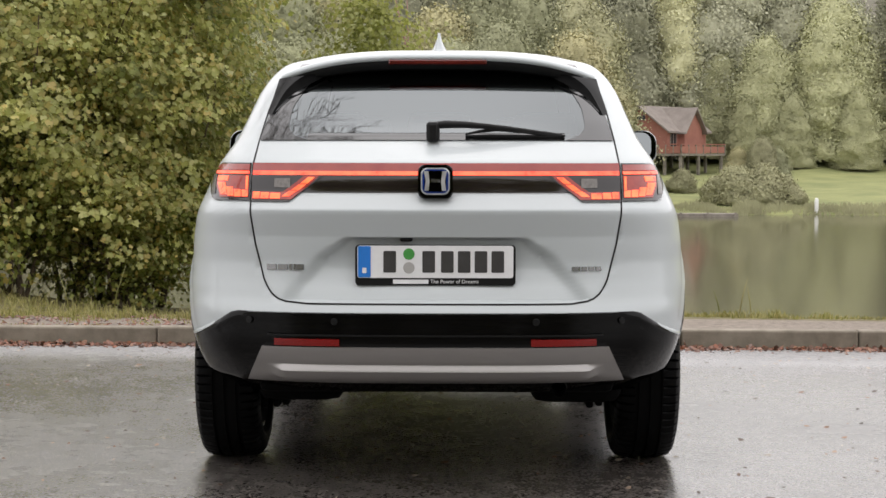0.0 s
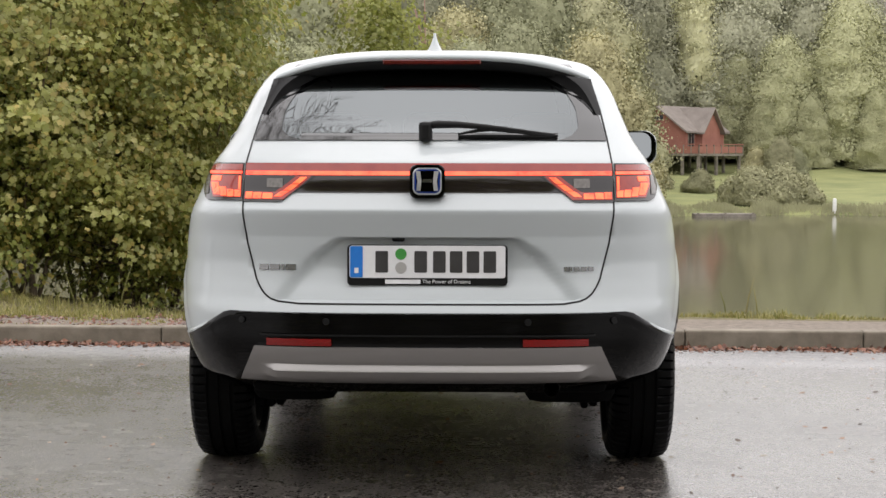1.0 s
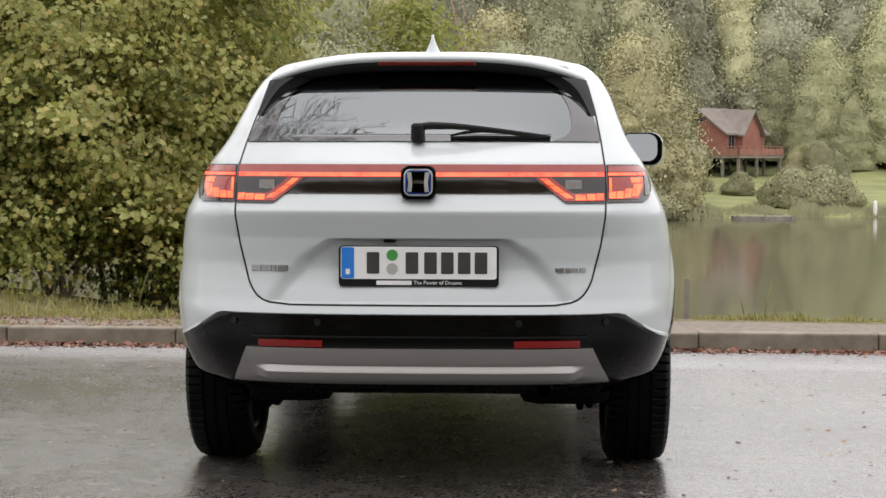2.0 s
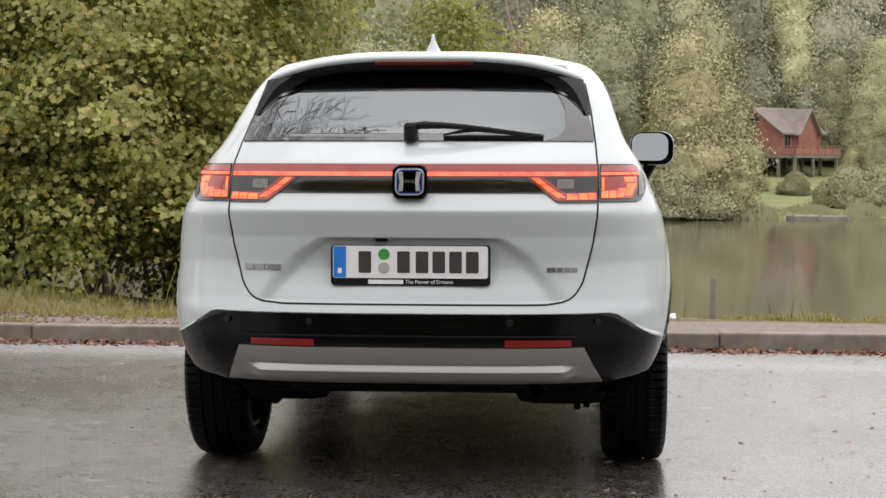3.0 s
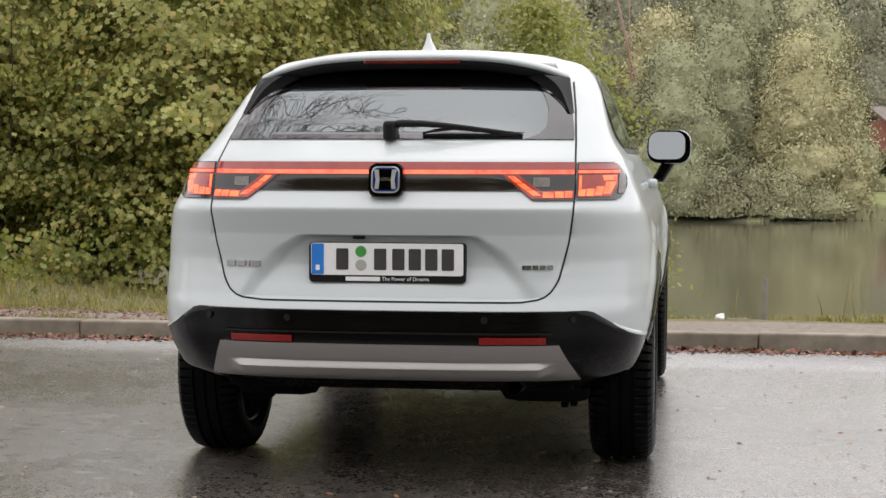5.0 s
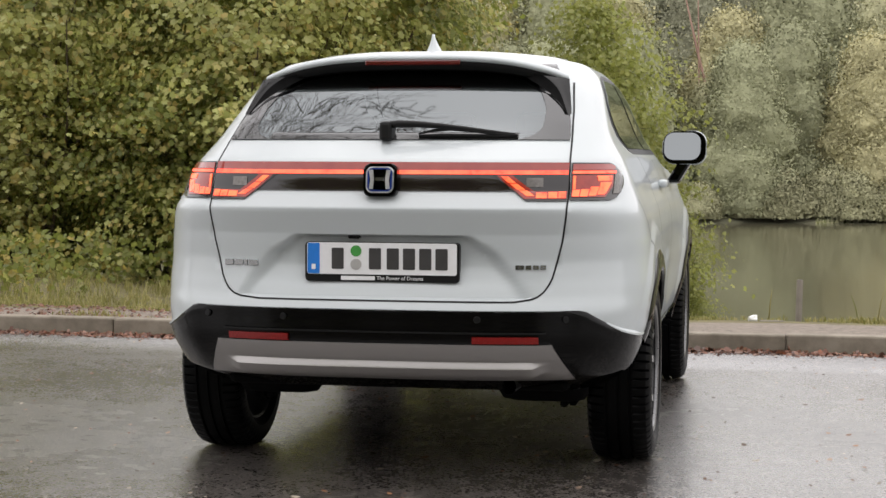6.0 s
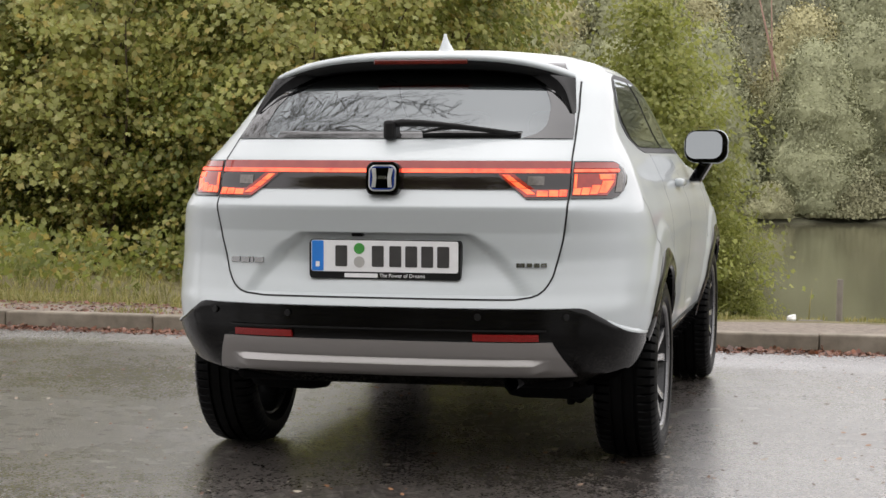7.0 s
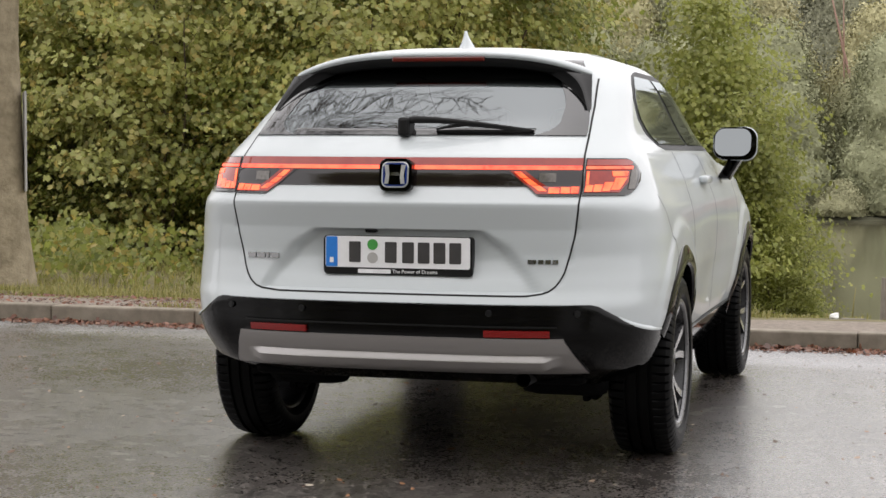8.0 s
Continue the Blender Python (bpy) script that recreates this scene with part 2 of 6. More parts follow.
M = {
    "asphalt": asphalt_mat(),
    "water": water_mat(),
    "paint": paint_mat(),
    "gloss_black": simple("gloss_black_plastic", (0.0008, 0.0008, 0.0008), 0.03, 0, 0.0, 4, 0.1, spec=0.22),
    "matte_black": simple("textured_black_plastic", (0.006, 0.006, 0.006), 0.5, 0, 0, 300, 0.2, 0.15, 0.0005, spec=0.25),
    "under": simple("underbody_black", (0.0025, 0.0025, 0.0025), 0.8, 0, 0, 30, 0.3, spec=0.08),
    "gap": simple("panel_gap_black", (0.006, 0.006, 0.006), 0.8),
    "rubber": simple("tyre_rubber", (0.0022, 0.0022, 0.0023), 0.42, 0, 0, 60, 0.25, 0.1, 0.001, spec=0.08),
    "silver": simple("satin_silver_paint", (0.37, 0.355, 0.345), 0.36, 0.7, 0.3, 500, 0.06),
    "alloy": simple("machined_alloy", (0.62, 0.62, 0.62), 0.22, 0.95, 0.3, 60, 0.08),
    "alloy_dark": simple("dark_grey_alloy", (0.012, 0.012, 0.013), 0.3, 0.2, 0.2, 60, 0.1),
    "alloy_lip": simple("grey_rim_edge", (0.15, 0.15, 0.152), 0.3, 0.9, 0.2, 60, 0.1),
    "chrome": simple("chrome", (0.72, 0.72, 0.73), 0.34, 1.0, 0, 30, 0.03),
    "badge": simple("satin_chrome", (0.2, 0.2, 0.2), 0.25, 1.0, 0, 30, 0.05),
    "plate_white": simple("plate_white", (0.78, 0.78, 0.78), 0.35, 0, 0.3, 40, 0.03),
    "plate_blue": simple("plate_blue", (0.02, 0.19, 0.62), 0.35, 0, 0.3, 40, 0.05),
    "ink": simple("plate_black", (0.045, 0.043, 0.042), 0.4),
    "white_ink": simple("white_print", (0.75, 0.75, 0.75), 0.5),
    "green": simple("green_sticker", (0.06, 0.3, 0.06), 0.4),
    "blue_enamel": simple("blue_enamel", (0.02, 0.05, 0.26), 0.15, 0.2, 1.0),
    "reflector": simple("red_reflector", (0.20, 0.006, 0.005), 0.25, 0, 0.15, 400, 0.3, 0.2, 0.001),
    "lamp_smoke": simple("smoked_lens", (0.014, 0.010, 0.010), 0.06, 0, 0.35, 10, 0.1),
    "lamp_inner": simple("lamp_reflector_grey", (0.15, 0.14, 0.13), 0.2, 0.6, 0, 90, 0.3),
    "led": simple("lit_red_led", (0.3, 0.02, 0.01), 0.3, emit=(1.0, 0.045, 0.022), estr=1.1),
    "led_amber": simple("lit_orange_red_led", (0.2, 0.02, 0.01), 0.3, 0, 0.1, 22, 0.3, emit=(0.75, 0.05, 0.016), estr=1.15),
    # Low emission puts the LEDs' red glow into the lens.
    "lamp_red": simple("red_lens_with_led_glow", (0.10, 0.008, 0.006), 0.12, 0, 0.4, 40, 0.2, emit=(0.8, 0.03, 0.015), estr=0.11),
    "led_strip": simple("translucent_red_strip", (0.22, 0.018, 0.014), 0.1, 0, 0.6, emit=(1.0, 0.08, 0.05), estr=0.04),
    "brake_lens": simple("dark_red_lens", (0.10, 0.012, 0.01), 0.1, 0, 1.0),
    "ceramic": simple("black_glass_border", (0.012, 0.012, 0.012), 0.04, 0, 0, 30, 0.1, spec=0.9),
    "glass": glass_mat("tinted_glass", (0.16, 0.16, 0.16)),
    "mirror": simple("mirror_glass", (0.22, 0.235, 0.24), 0.02, 1.0, 0, 5, 0.01),
    "seat": simple("dark_seat_fabric", (0.02, 0.02, 0.021), 0.85, 0, 0, 200, 0.2),
    "kerb": two_tone("concrete_kerb", (0.165, 0.138, 0.102), (0.28, 0.242, 0.188), 6, 0.75, 0.4, 0.004, 120),
    "earth": two_tone("leaf_litter_earth", (0.10, 0.085, 0.035), (0.19, 0.165, 0.07), 5, 0.95, 0.7, 0.02, 40),
    "gravel": two_tone("damp_gravel", (0.15, 0.122, 0.095), (0.29, 0.24, 0.195), 22, 0.85, 0.8, 0.012, 90),
    "meadow": two_tone("meadow_grass", (0.18, 0.20, 0.075), (0.27, 0.28, 0.11), 0.35, 0.95, 0.6, 0.05, 5),
    "hill": two_tone("forest_floor", (0.12, 0.12, 0.075), (0.20, 0.19, 0.12), 0.2, 0.95, 0.6, 0.1, 3),
    "bark": two_tone("bark", (0.06, 0.045, 0.03), (0.16, 0.12, 0.08), 6, 0.9, 0.9, 0.02, 30),
    "bark_pale": two_tone("lichen_bark", (0.20, 0.165, 0.105), (0.35, 0.295, 0.20), 7, 0.9, 0.9, 0.015, 35),
    "grass": leaf_mat("grass_blades", [(0.17, 0.18, 0.045), (0.28, 0.26, 0.075), (0.38, 0.33, 0.14), (0.22, 0.22, 0.06)], 0.5, 0.3),
    "leaf": leaf_mat("maple_leaves", [(0.15, 0.185, 0.035), (0.27, 0.295, 0.07), (0.21, 0.245, 0.05), (0.35, 0.355, 0.11), (0.40, 0.31, 0.07)], 0.4, 0.5, 0.5),
    # Brighter copy of the maple colours, standing in for light on front leaves.
    "leaf_lit": leaf_mat("lit_maple_leaves", [(0.33, 0.355, 0.10), (0.43, 0.44, 0.145), (0.39, 0.40, 0.12), (0.49, 0.48, 0.19), (0.52, 0.41, 0.12)], 0.4, 0.5, 0.5),
    "leaf_pale": leaf_mat("pale_green_leaves", [(0.24, 0.27, 0.06), (0.34, 0.36, 0.085), (0.29, 0.31, 0.075), (0.40, 0.40, 0.12)], 0.4, 0.5, 0.5),
    "litter": leaf_mat("fallen_leaves", [(0.10, 0.038, 0.022), (0.17, 0.062, 0.032), (0.24, 0.125, 0.075), (0.07, 0.036, 0.024), (0.23, 0.075, 0.032)], 0.3, 0.05),
    # Mist is put into these far colours: foliage paler and greyer than its own.
    "far_a": leaf_mat("far_foliage_olive_hazed", [(0.365, 0.358, 0.217), (0.438, 0.426, 0.261), (0.401, 0.395, 0.237)], 0.8, 0.12, 0.1, 0.16, 0.15),
    "far_b": leaf_mat("far_foliage_yellow_hazed", [(0.450, 0.420, 0.246), (0.523, 0.488, 0.281), (0.486, 0.452, 0.261)], 0.8, 0.12, 0.1, 0.16, 0.15),
    "far_c": leaf_mat("far_foliage_grey_green_hazed", [(0.369, 0.380, 0.230), (0.429, 0.437, 0.271), (0.400, 0.405, 0.247)], 0.8, 0.12, 0.1, 0.14, 0.15),
    "far_d": leaf_mat("far_conifer_needles_hazed", [(0.321, 0.322, 0.224), (0.358, 0.357, 0.247)], 0.85, 0.12, 0.1, 0.08, 0.10),
    "far_e": leaf_mat("hazed_hill_foliage_olive", [(0.500, 0.499, 0.299), (0.548, 0.549, 0.329), (0.523, 0.525, 0.311)], 0.8, 0.12, 0.1, 0.10, 0.16),
    "far_f": leaf_mat("hazed_hill_foliage_grey", [(0.416, 0.418, 0.293), (0.464, 0.462, 0.329), (0.441, 0.437, 0.311)], 0.8, 0.12, 0.1, 0.10, 0.16),
    "far_g": leaf_mat("hazed_lime_leaves", [(0.655, 0.642, 0.397), (0.714, 0.700, 0.437), (0.684, 0.668, 0.414)], 0.8, 0.12, 0.1, 0.06),
    "scrap": leaf_mat("leaf_scraps_and_grit", [(0.10, 0.06, 0.04), (0.05, 0.035, 0.025), (0.24, 0.12, 0.06), (0.42, 0.37, 0.30), (0.07, 0.05, 0.035)], 0.5, 0.0),
    # Boards and roofing are coloured paler than their own, for the mist.
    "red_wood": two_tone("red_boards_hazed", (0.31, 0.13, 0.098), (0.38, 0.165, 0.125), 1.2, 0.8, 0.3, 0.01, 12),
    "roof_tile": two_tone("grey_brown_roofing_hazed", (0.20, 0.17, 0.15), (0.27, 0.235, 0.21), 1.0, 0.85, 0.4, 0.02, 10),
    "wood_grey": two_tone("weathered_wood", (0.16, 0.14, 0.12), (0.30, 0.27, 0.23), 3, 0.85, 0.5, 0.005, 25),
    "sign_grey": simple("galvanised_sheet", (0.42, 0.41, 0.39), 0.5, 0.2, 0, 12, 0.08),
    "white_thing": simple("white_plastic", (0.75, 0.75, 0.72), 0.5),
    "red_bark": two_tone("reddish_bark", (0.26, 0.16, 0.12), (0.36, 0.23, 0.18), 2, 0.9, 0.4, 0.02, 12),
    "wool": simple("window_dark", (0.03, 0.03, 0.035), 0.1),
}


# ---- mesh helpers ----
def sstep(a, b, v):
    t = np.clip((v - a) / (b - a), 0, 1)
    return t * t * (3 - 2 * t)


def mesh_object(name, verts, faces, material, parent=None, label="", smooth=True, mats=None, idx=None):
    me = bpy.data.meshes.new(name)
    me.from_pydata([tuple(v) for v in verts], [], [tuple(f) for f in faces])
    for mm in (mats or [material]):
        me.materials.append(mm)
    if idx is not None:
        me.polygons.foreach_set("material_index", np.array(idx, dtype=np.int32))
    me.polygons.foreach_set("use_smooth", [smooth] * len(me.polygons))
    me.update()
    ob = new(name, me)
    if parent:
        ob.parent = parent
    if label:
        tagged(ob, label)
    return ob


def part(name, bm, material, parent=None, label="", smooth=False, autosmooth=None):
    """Links a bmesh as one mesh object under a thing or a part."""
    bmesh.ops.recalc_face_normals(bm, faces=bm.faces)
    me = bpy.data.meshes.new(name)
    bm.to_mesh(me)
    bm.free()
    me.materials.append(material)
    me.polygons.foreach_set("use_smooth", [smooth] * len(me.polygons))
    if autosmooth:
        me.set_sharp_from_angle(angle=radians(autosmooth))
    ob = new(name, me)
    if parent:
        ob.parent = parent
    if label:
        tagged(ob, label)
    return ob


def box_bm(bm, x0, x1, y0, y1, z0, z1, bevel=0.0, m=None):
    g = bmesh.ops.create_cube(bm, size=1.0)
    vs = g["verts"]
    for v in vs:
        v.co = Vector(((x0 + x1) / 2 + v.co.x * (x1 - x0), (y0 + y1) / 2 + v.co.y * (y1 - y0), (z0 + z1) / 2 + v.co.z * (z1 - z0)))
    if m:
        for v in vs:
            v.co = m @ v.co
    if bevel:
        es = list({e for v in vs for e in v.link_edges})
        bmesh.ops.bevel(bm, geom=es, offset=bevel, segments=2, affect="EDGES", profile=0.5)
    return bm


def tube_data(pts, radii, seg=7, cap=True):
    """Vertices and faces of a tapered tube along points."""
    vs, fs = [], []
    pts = [Vector(p) for p in pts]
    for k, p in enumerate(pts):
        d = (pts[min(k + 1, len(pts) - 1)] - pts[max(k - 1, 0)]).normalized()
        a = d.orthogonal().normalized() if abs(d.z) > 0.9 else d.cross(Vector((0, 0, 1))).normalized()
        b = d.cross(a).normalized()
        for s in range(seg):
            t = 2 * math.pi * s / seg
            vs.append(p + (a * math.cos(t) + b * math.sin(t)) * radii[k])
    for k in range(len(pts) - 1):
        for s in range(seg):
            s2 = (s + 1) % seg
            fs.append((k * seg + s, k * seg + s2, (k + 1) * seg + s2, (k + 1) * seg + s))
    if cap:
        fs.append(tuple(range(seg))[::-1])
        fs.append(tuple((len(pts) - 1) * seg + s for s in range(seg)))
    return vs, fs


def merge(*sets):
    V, F = [], []
    for vs, fs in sets:
        o = len(V)
        V += list(vs)
        F += [tuple(i + o for i in f) for f in fs]
    return V, F


def empty(name, label, category, m=None, group="", kind=""):
    e = new(name)
    e.empty_display_size = 0.2
    if m is not None:
        e.matrix_world = m
    return tagged(e, label, category, group, kind)


# ---- ground, kerb, lake ----
LAKE = -2.7


def kerb_y(x):
    return 4.66 - 0.036 * x


def shore_y(x):
    """Far shoreline of the lake."""
    return 98 + 9 * sstep(2, 16, x) + 1.2 * math.sin(x * 0.35) + 0.8 * math.sin(x * 0.9 + 1)


def ground_z(x, y):
    t = y - kerb_y(x)
    if t <= 0:
        return 0.0
    if y < 60:
        right = sstep(-7.5, -3.0, x)
        far_right = sstep(-0.7, 1.2, x)
        left_z = np.interp(t, [0, 0.1, 1.2, 6, 13, 17, 24, 30], [0.08, 0.08, 0.04, -0.12, -0.62, -1.2, -3.4, -3.8])
        mid_z = np.interp(t, [0, 0.1, 1.3, 3.0, 6, 13, 17, 22, 30], [0.08, 0.08, 0.035, -0.15, -0.55, -1.05, -1.3, -3.6, -3.8])
        right_z = np.interp(t, [0, 0.1, 1.8, 3.2, 6, 9, 30], [0.08, 0.08, 0.03, -0.35, -1.7, -3.6, -3.8])
        z = left_z * (1 - right) + mid_z * right
        z = z * (1 - far_right) + right_z * far_right
        if t > 0.5:
            z += 0.02 * noise.noise(Vector((x * 1.5, y * 1.5, 0)))
        return float(z)
    s = y - shore_y(x)
    z = np.interp(s, [-10, -1, 0.6, 3, 45, 60, 190, 420, 900], [-4.0, -3.4, LAKE + 0.15, LAKE + 0.45, -0.5, 1.8, 18, 24, 26])
    return float(z + 0.25 * noise.noise(Vector((x * 0.05, y * 0.05, 2.0))) * sstep(2, 20, s))


def build_ground():
    xs = np.concatenate([np.linspace(-900, -60, 8), np.linspace(-50, -14, 10), np.arange(-13, 9.01, 0.5), np.linspace(10, 50, 14), np.linspace(65, 900, 8)])
    ts = np.concatenate([[-900, -300, -100, -40, -20], np.arange(-14, -0.01, 1.0), [0.0, 0.1, 0.5, 0.9, 1.2], np.arange(1.5, 10, 0.5), np.arange(10, 32, 1.0),
                         [36, 45, 60, 75, 85], np.arange(88, 112, 1.5), np.arange(114, 200, 6), [215, 240, 270, 310, 360, 450, 600, 900]])
    V, F, I = [], [], []
    for t in ts:
        for x in xs:
            y = max(-900, t + kerb_y(max(-40, min(40, x))))
            V.append((x, y, ground_z(x, y)))
    nx = len(xs)
    for j in range(len(ts) - 1):
        for i in range(nx - 1):
            F.append((j * nx + i, j * nx + i + 1, (j + 1) * nx + i + 1, (j + 1) * nx + i))
            tm = (ts[j] + ts[j + 1]) / 2
            xm = (xs[i] + xs[i + 1]) / 2
            I.append(0 if tm < 0 else 1 if tm < 1.2 else 2 if tm < 60 else 3 if (tm < 158 and xm > 4) else 4)
    ob = mesh_object("ground", V, F, None, mats=[M["asphalt"], M["gravel"], M["earth"], M["meadow"], M["hill"]], idx=I)
    return tagged(ob, "wet asphalt lot, gravel verge, grassy bank and wooded hill", "ground", kind="structure")


build_ground()

bm = bmesh.new()
vs = [bm.verts.new(p) for p in ((-600, 6, LAKE), (600, 6, LAKE), (600, 130, LAKE), (-600, 130, LAKE))]
bm.faces.new(vs)
tagged(part("water", bm, M["water"]), "still olive-brown lake reflecting the wooded hill", "lake", kind="structure")


def build_kerb():
    """A row of concrete kerb stones with worn edges and narrow joints."""
    base = empty("kerb", "low weathered concrete kerb stones along the wet lot", "kerb", kind="structure")
    L = 1.05
    joint0 = -1.75
    ang = math.atan(-0.036)
    bm = bmesh.new()
    box_bm(bm, 0.002, L - 0.002, 0, 0.13, -0.05, 0.100, 0.012)
    for v in bm.verts:
        v.co.z += 0.004 * noise.noise(v.co * 3)
    first = part("kerb_stone", bm, M["kerb"], base, smooth=False)
    k0 = -13
    for k in range(k0, 13):
        ob = first if k == k0 else new("kerb_stone", first.data)
        ob.parent = base
        x = joint0 + k * L * math.cos(ang)
        ob.matrix_world = Matrix.Translation((x, kerb_y(x) - 0.02, random.uniform(-0.004, 0.004))) @ Matrix.Rotation(ang, 4, "Z")


build_kerb()


# ---- leaves, grass, litter ----
def leaf_shape(kind):
    """Outline of one leaf in its plane, about one unit long."""
    if kind == "maple":
        return [(0, 0), (0.56, 0.02), (0.27, 0.38), (0.54, 0.66), (0, 1.08), (-0.54, 0.66), (-0.27, 0.38), (-0.56, 0.02)]
    if kind == "oval":
        return [(0, 0), (0.24, 0.25), (0.26, 0.6), (0, 1.0), (-0.26, 0.6), (-0.24, 0.25)]
    return [(0, 0), (0.5, 0.4), (0.1, 1.0), (-0.45, 0.6)]


def scatter_leaves(name, pos, size, up, kind, material, parent=None, label="", fold=0.25, rng=None, out=None):
    """Many leaves as one mesh: positions, sizes and the leaf normals' lean."""
    rng = rng or np.random.default_rng(1)
    n = len(pos)
    shp = np.array(leaf_shape(kind))
    k = len(shp)
    nrm = rng.normal(size=(n, 3)) * (1 - up) + np.array([0, -0.25, 1.0]) * up
    if out is not None:
        nrm = nrm + out
    nrm /= np.linalg.norm(nrm, axis=1)[:, None]
    a = np.cross(nrm, rng.normal(size=(n, 3)))
    a /= np.linalg.norm(a, axis=1)[:, None] + 1e-9
    b = np.cross(nrm, a)
    size = np.broadcast_to(size, (n,))[:, None, None]
    droop = -fold * (np.abs(shp[:, 0]) ** 1.0 + 0.4 * shp[:, 1] ** 2)
    v = pos[:, None, :] + size * (a[:, None, :] * shp[None, :, 0, None] + b[:, None, :] * shp[None, :, 1, None] + nrm[:, None, :] * droop[None, :, None])
    v = v.reshape(-1, 3)
    me = bpy.data.meshes.new(name)
    me.vertices.add(n * k)
    me.vertices.foreach_set("co", v.ravel())
    me.loops.add(n * k)
    me.loops.foreach_set("vertex_index", np.arange(n * k, dtype=np.int32))
    me.polygons.add(n)
    me.polygons.foreach_set("loop_start", np.arange(0, n * k, k, dtype=np.int32))
    me.polygons.foreach_set("loop_total", np.full(n, k, dtype=np.int32))
    me.materials.append(material)
    me.update(calc_edges=True)
    me.validate()
    ob = new(name, me)
    if parent:
        ob.parent = parent
    if label:
        tagged(ob, label)
    return ob


def branch_paths(rng, height, stems, spread, levels=2):
    """Stems and limbs: lists of points and radii."""
    out = []
    for s in range(stems):
        a = rng.uniform(0, 2 * math.pi)
        lean = spread * rng.uniform(0.3, 1.0)
        p = Vector((rng.normal() * 0.12, rng.normal() * 0.12, -0.2))
        d = Vector((math.cos(a) * lean, math.sin(a) * lean, 1)).normalized()
        pts, h = [p.copy()], height * rng.uniform(0.75, 1.0)
        for k in range(8):
            d = (d + Vector(rng.normal(size=3)) * 0.10).normalized()
            p = p + d * h / 8
            pts.append(p.copy())
        r0 = 0.014 + 0.006 * height * rng.uniform(0.6, 1.0)
        out.append((pts, [r0 * (1 - 0.1 * k) for k in range(len(pts))], 0))
        for lv in range(9):
            k = rng.integers(2, 8)
            q = pts[k]
            aa = rng.uniform(0, 2 * math.pi)
            dd = Vector((math.cos(aa), math.sin(aa), rng.uniform(0.1, 0.8))).normalized()
            ln = height * rng.uniform(0.15, 0.32)
            bp = [q.copy()]
            for j in range(4):
                dd = (dd + Vector(rng.normal(size=3)) * 0.16 + Vector((0, 0, 0.05))).normalized()
                q = q + dd * ln / 4
                bp.append(q.copy())
            rb = r0 * (1 - 0.1 * k) * 0.5
            out.append((bp, [rb, rb * 0.75, rb * 0.55, rb * 0.35, rb * 0.15], 1))
    return out


def shrub_tree(name, label, seed, height, radius, leaves, leaf_size, material, stems=4, kind="maple", spread=0.35, cone=0.0, low=0.05):
    """A many-stemmed young tree: stems with limbs and a crown of single leaves in sprays."""
    rng = np.random.default_rng(seed)
    thing = empty(name, label, "tree")
    paths = branch_paths(rng, height * 0.92, stems, spread)
    V, F = merge(*[tube_data(p, r, 6 if lv == 0 else 4, False) for p, r, lv in paths])
    mesh_object("trunk", V, F, M["bark"], thing, "thin dark stems and limbs")
    sprays = []
    for k in range(max(40, leaves // 42)):
        if rng.random() < 0.55:
            p, r, lv = paths[rng.integers(len(paths))]
            c = np.array(p[rng.integers(1, len(p))]) + rng.normal(size=3) * 0.22
        else:
            z = height * (low + (1 - low) * rng.random() ** 0.9)
            rad = radius * ((1 - cone * z / height) * math.sqrt(max(0.05, 1 - (max(0, z / height - 0.55) / 0.5) ** 2)))
            a = rng.uniform(0, 2 * math.pi)
            rr = rad * (0.55 + 0.5 * rng.random())
            c = np.array([math.cos(a) * rr, math.sin(a) * rr, z])
        sprays.append(c)
    sprays = np.array(sprays)
    per = int(math.ceil(leaves / len(sprays)))
    pos = np.repeat(sprays, per, axis=0)
    off = rng.normal(size=pos.shape) * np.array([0.24, 0.24, 0.075])
    off[:, 2] -= 0.35 * (off[:, 0] ** 2 + off[:, 1] ** 2)
    pos = pos + off
    pos = pos[pos[:, 2] > low * height - 0.1]
    size = leaf_size * rng.uniform(0.4, 1.2, len(pos))
    scatter_leaves("crown", pos, size, 0.52, kind, material, thing, "sprays of lobed yellow-green leaves", 0.3, rng, 0.95 * pos * np.array([1, 1, 0]) / (np.linalg.norm(pos[:, :2], axis=1)[:, None] + 0.3))
    return thing


def place(thing, x, y, rot=0.0, s=1.0, dz=0.0):
    thing.matrix_world = Matrix.Translation((x, y, ground_z(x, y) + dz)) @ Matrix.Rotation(radians(rot), 4, "Z") @ Matrix.Scale(s, 4)


def again(ob, x, y, rot, s=1.0, dz=0.0):
    c = copy_thing(ob, Matrix.Identity(4))
    place(c, x, y, rot, s, dz)
    return c


maple_a = shrub_tree("maple_tree", "bushy maple with yellow-green leaves, on the lake bank and unseen behind the camera", 3, 6.2, 2.1, 24000, 0.082, M["leaf"], 8, low=0.13)
maple_b = shrub_tree("maple_tree", "bushy maple with yellow-green leaves, on the lake bank and unseen behind the camera", 8, 5.6, 1.9, 21000, 0.081, M["leaf"], 7, low=0.12)
maple_c = shrub_tree("maple_tree", "low leafy maple shrub at the foot of the trees", 12, 3.0, 1.7, 13000, 0.078, M["leaf"], 5)
maple_d = shrub_tree("maple_tree", "maple with leaves coloured brighter, as if lit, in front of the darker trees", 17, 5.4, 2.0, 18000, 0.086, M["leaf_lit"], 7, low=0.16)
for ob in (maple_a, maple_b, maple_c, maple_d):
    tagged(ob, group="maples on the bank")
place(maple_a, -4.9, 18.6)
place(maple_b, -7.4, 18.0, 40)
place(maple_c, -6.6, 16.8, 10)
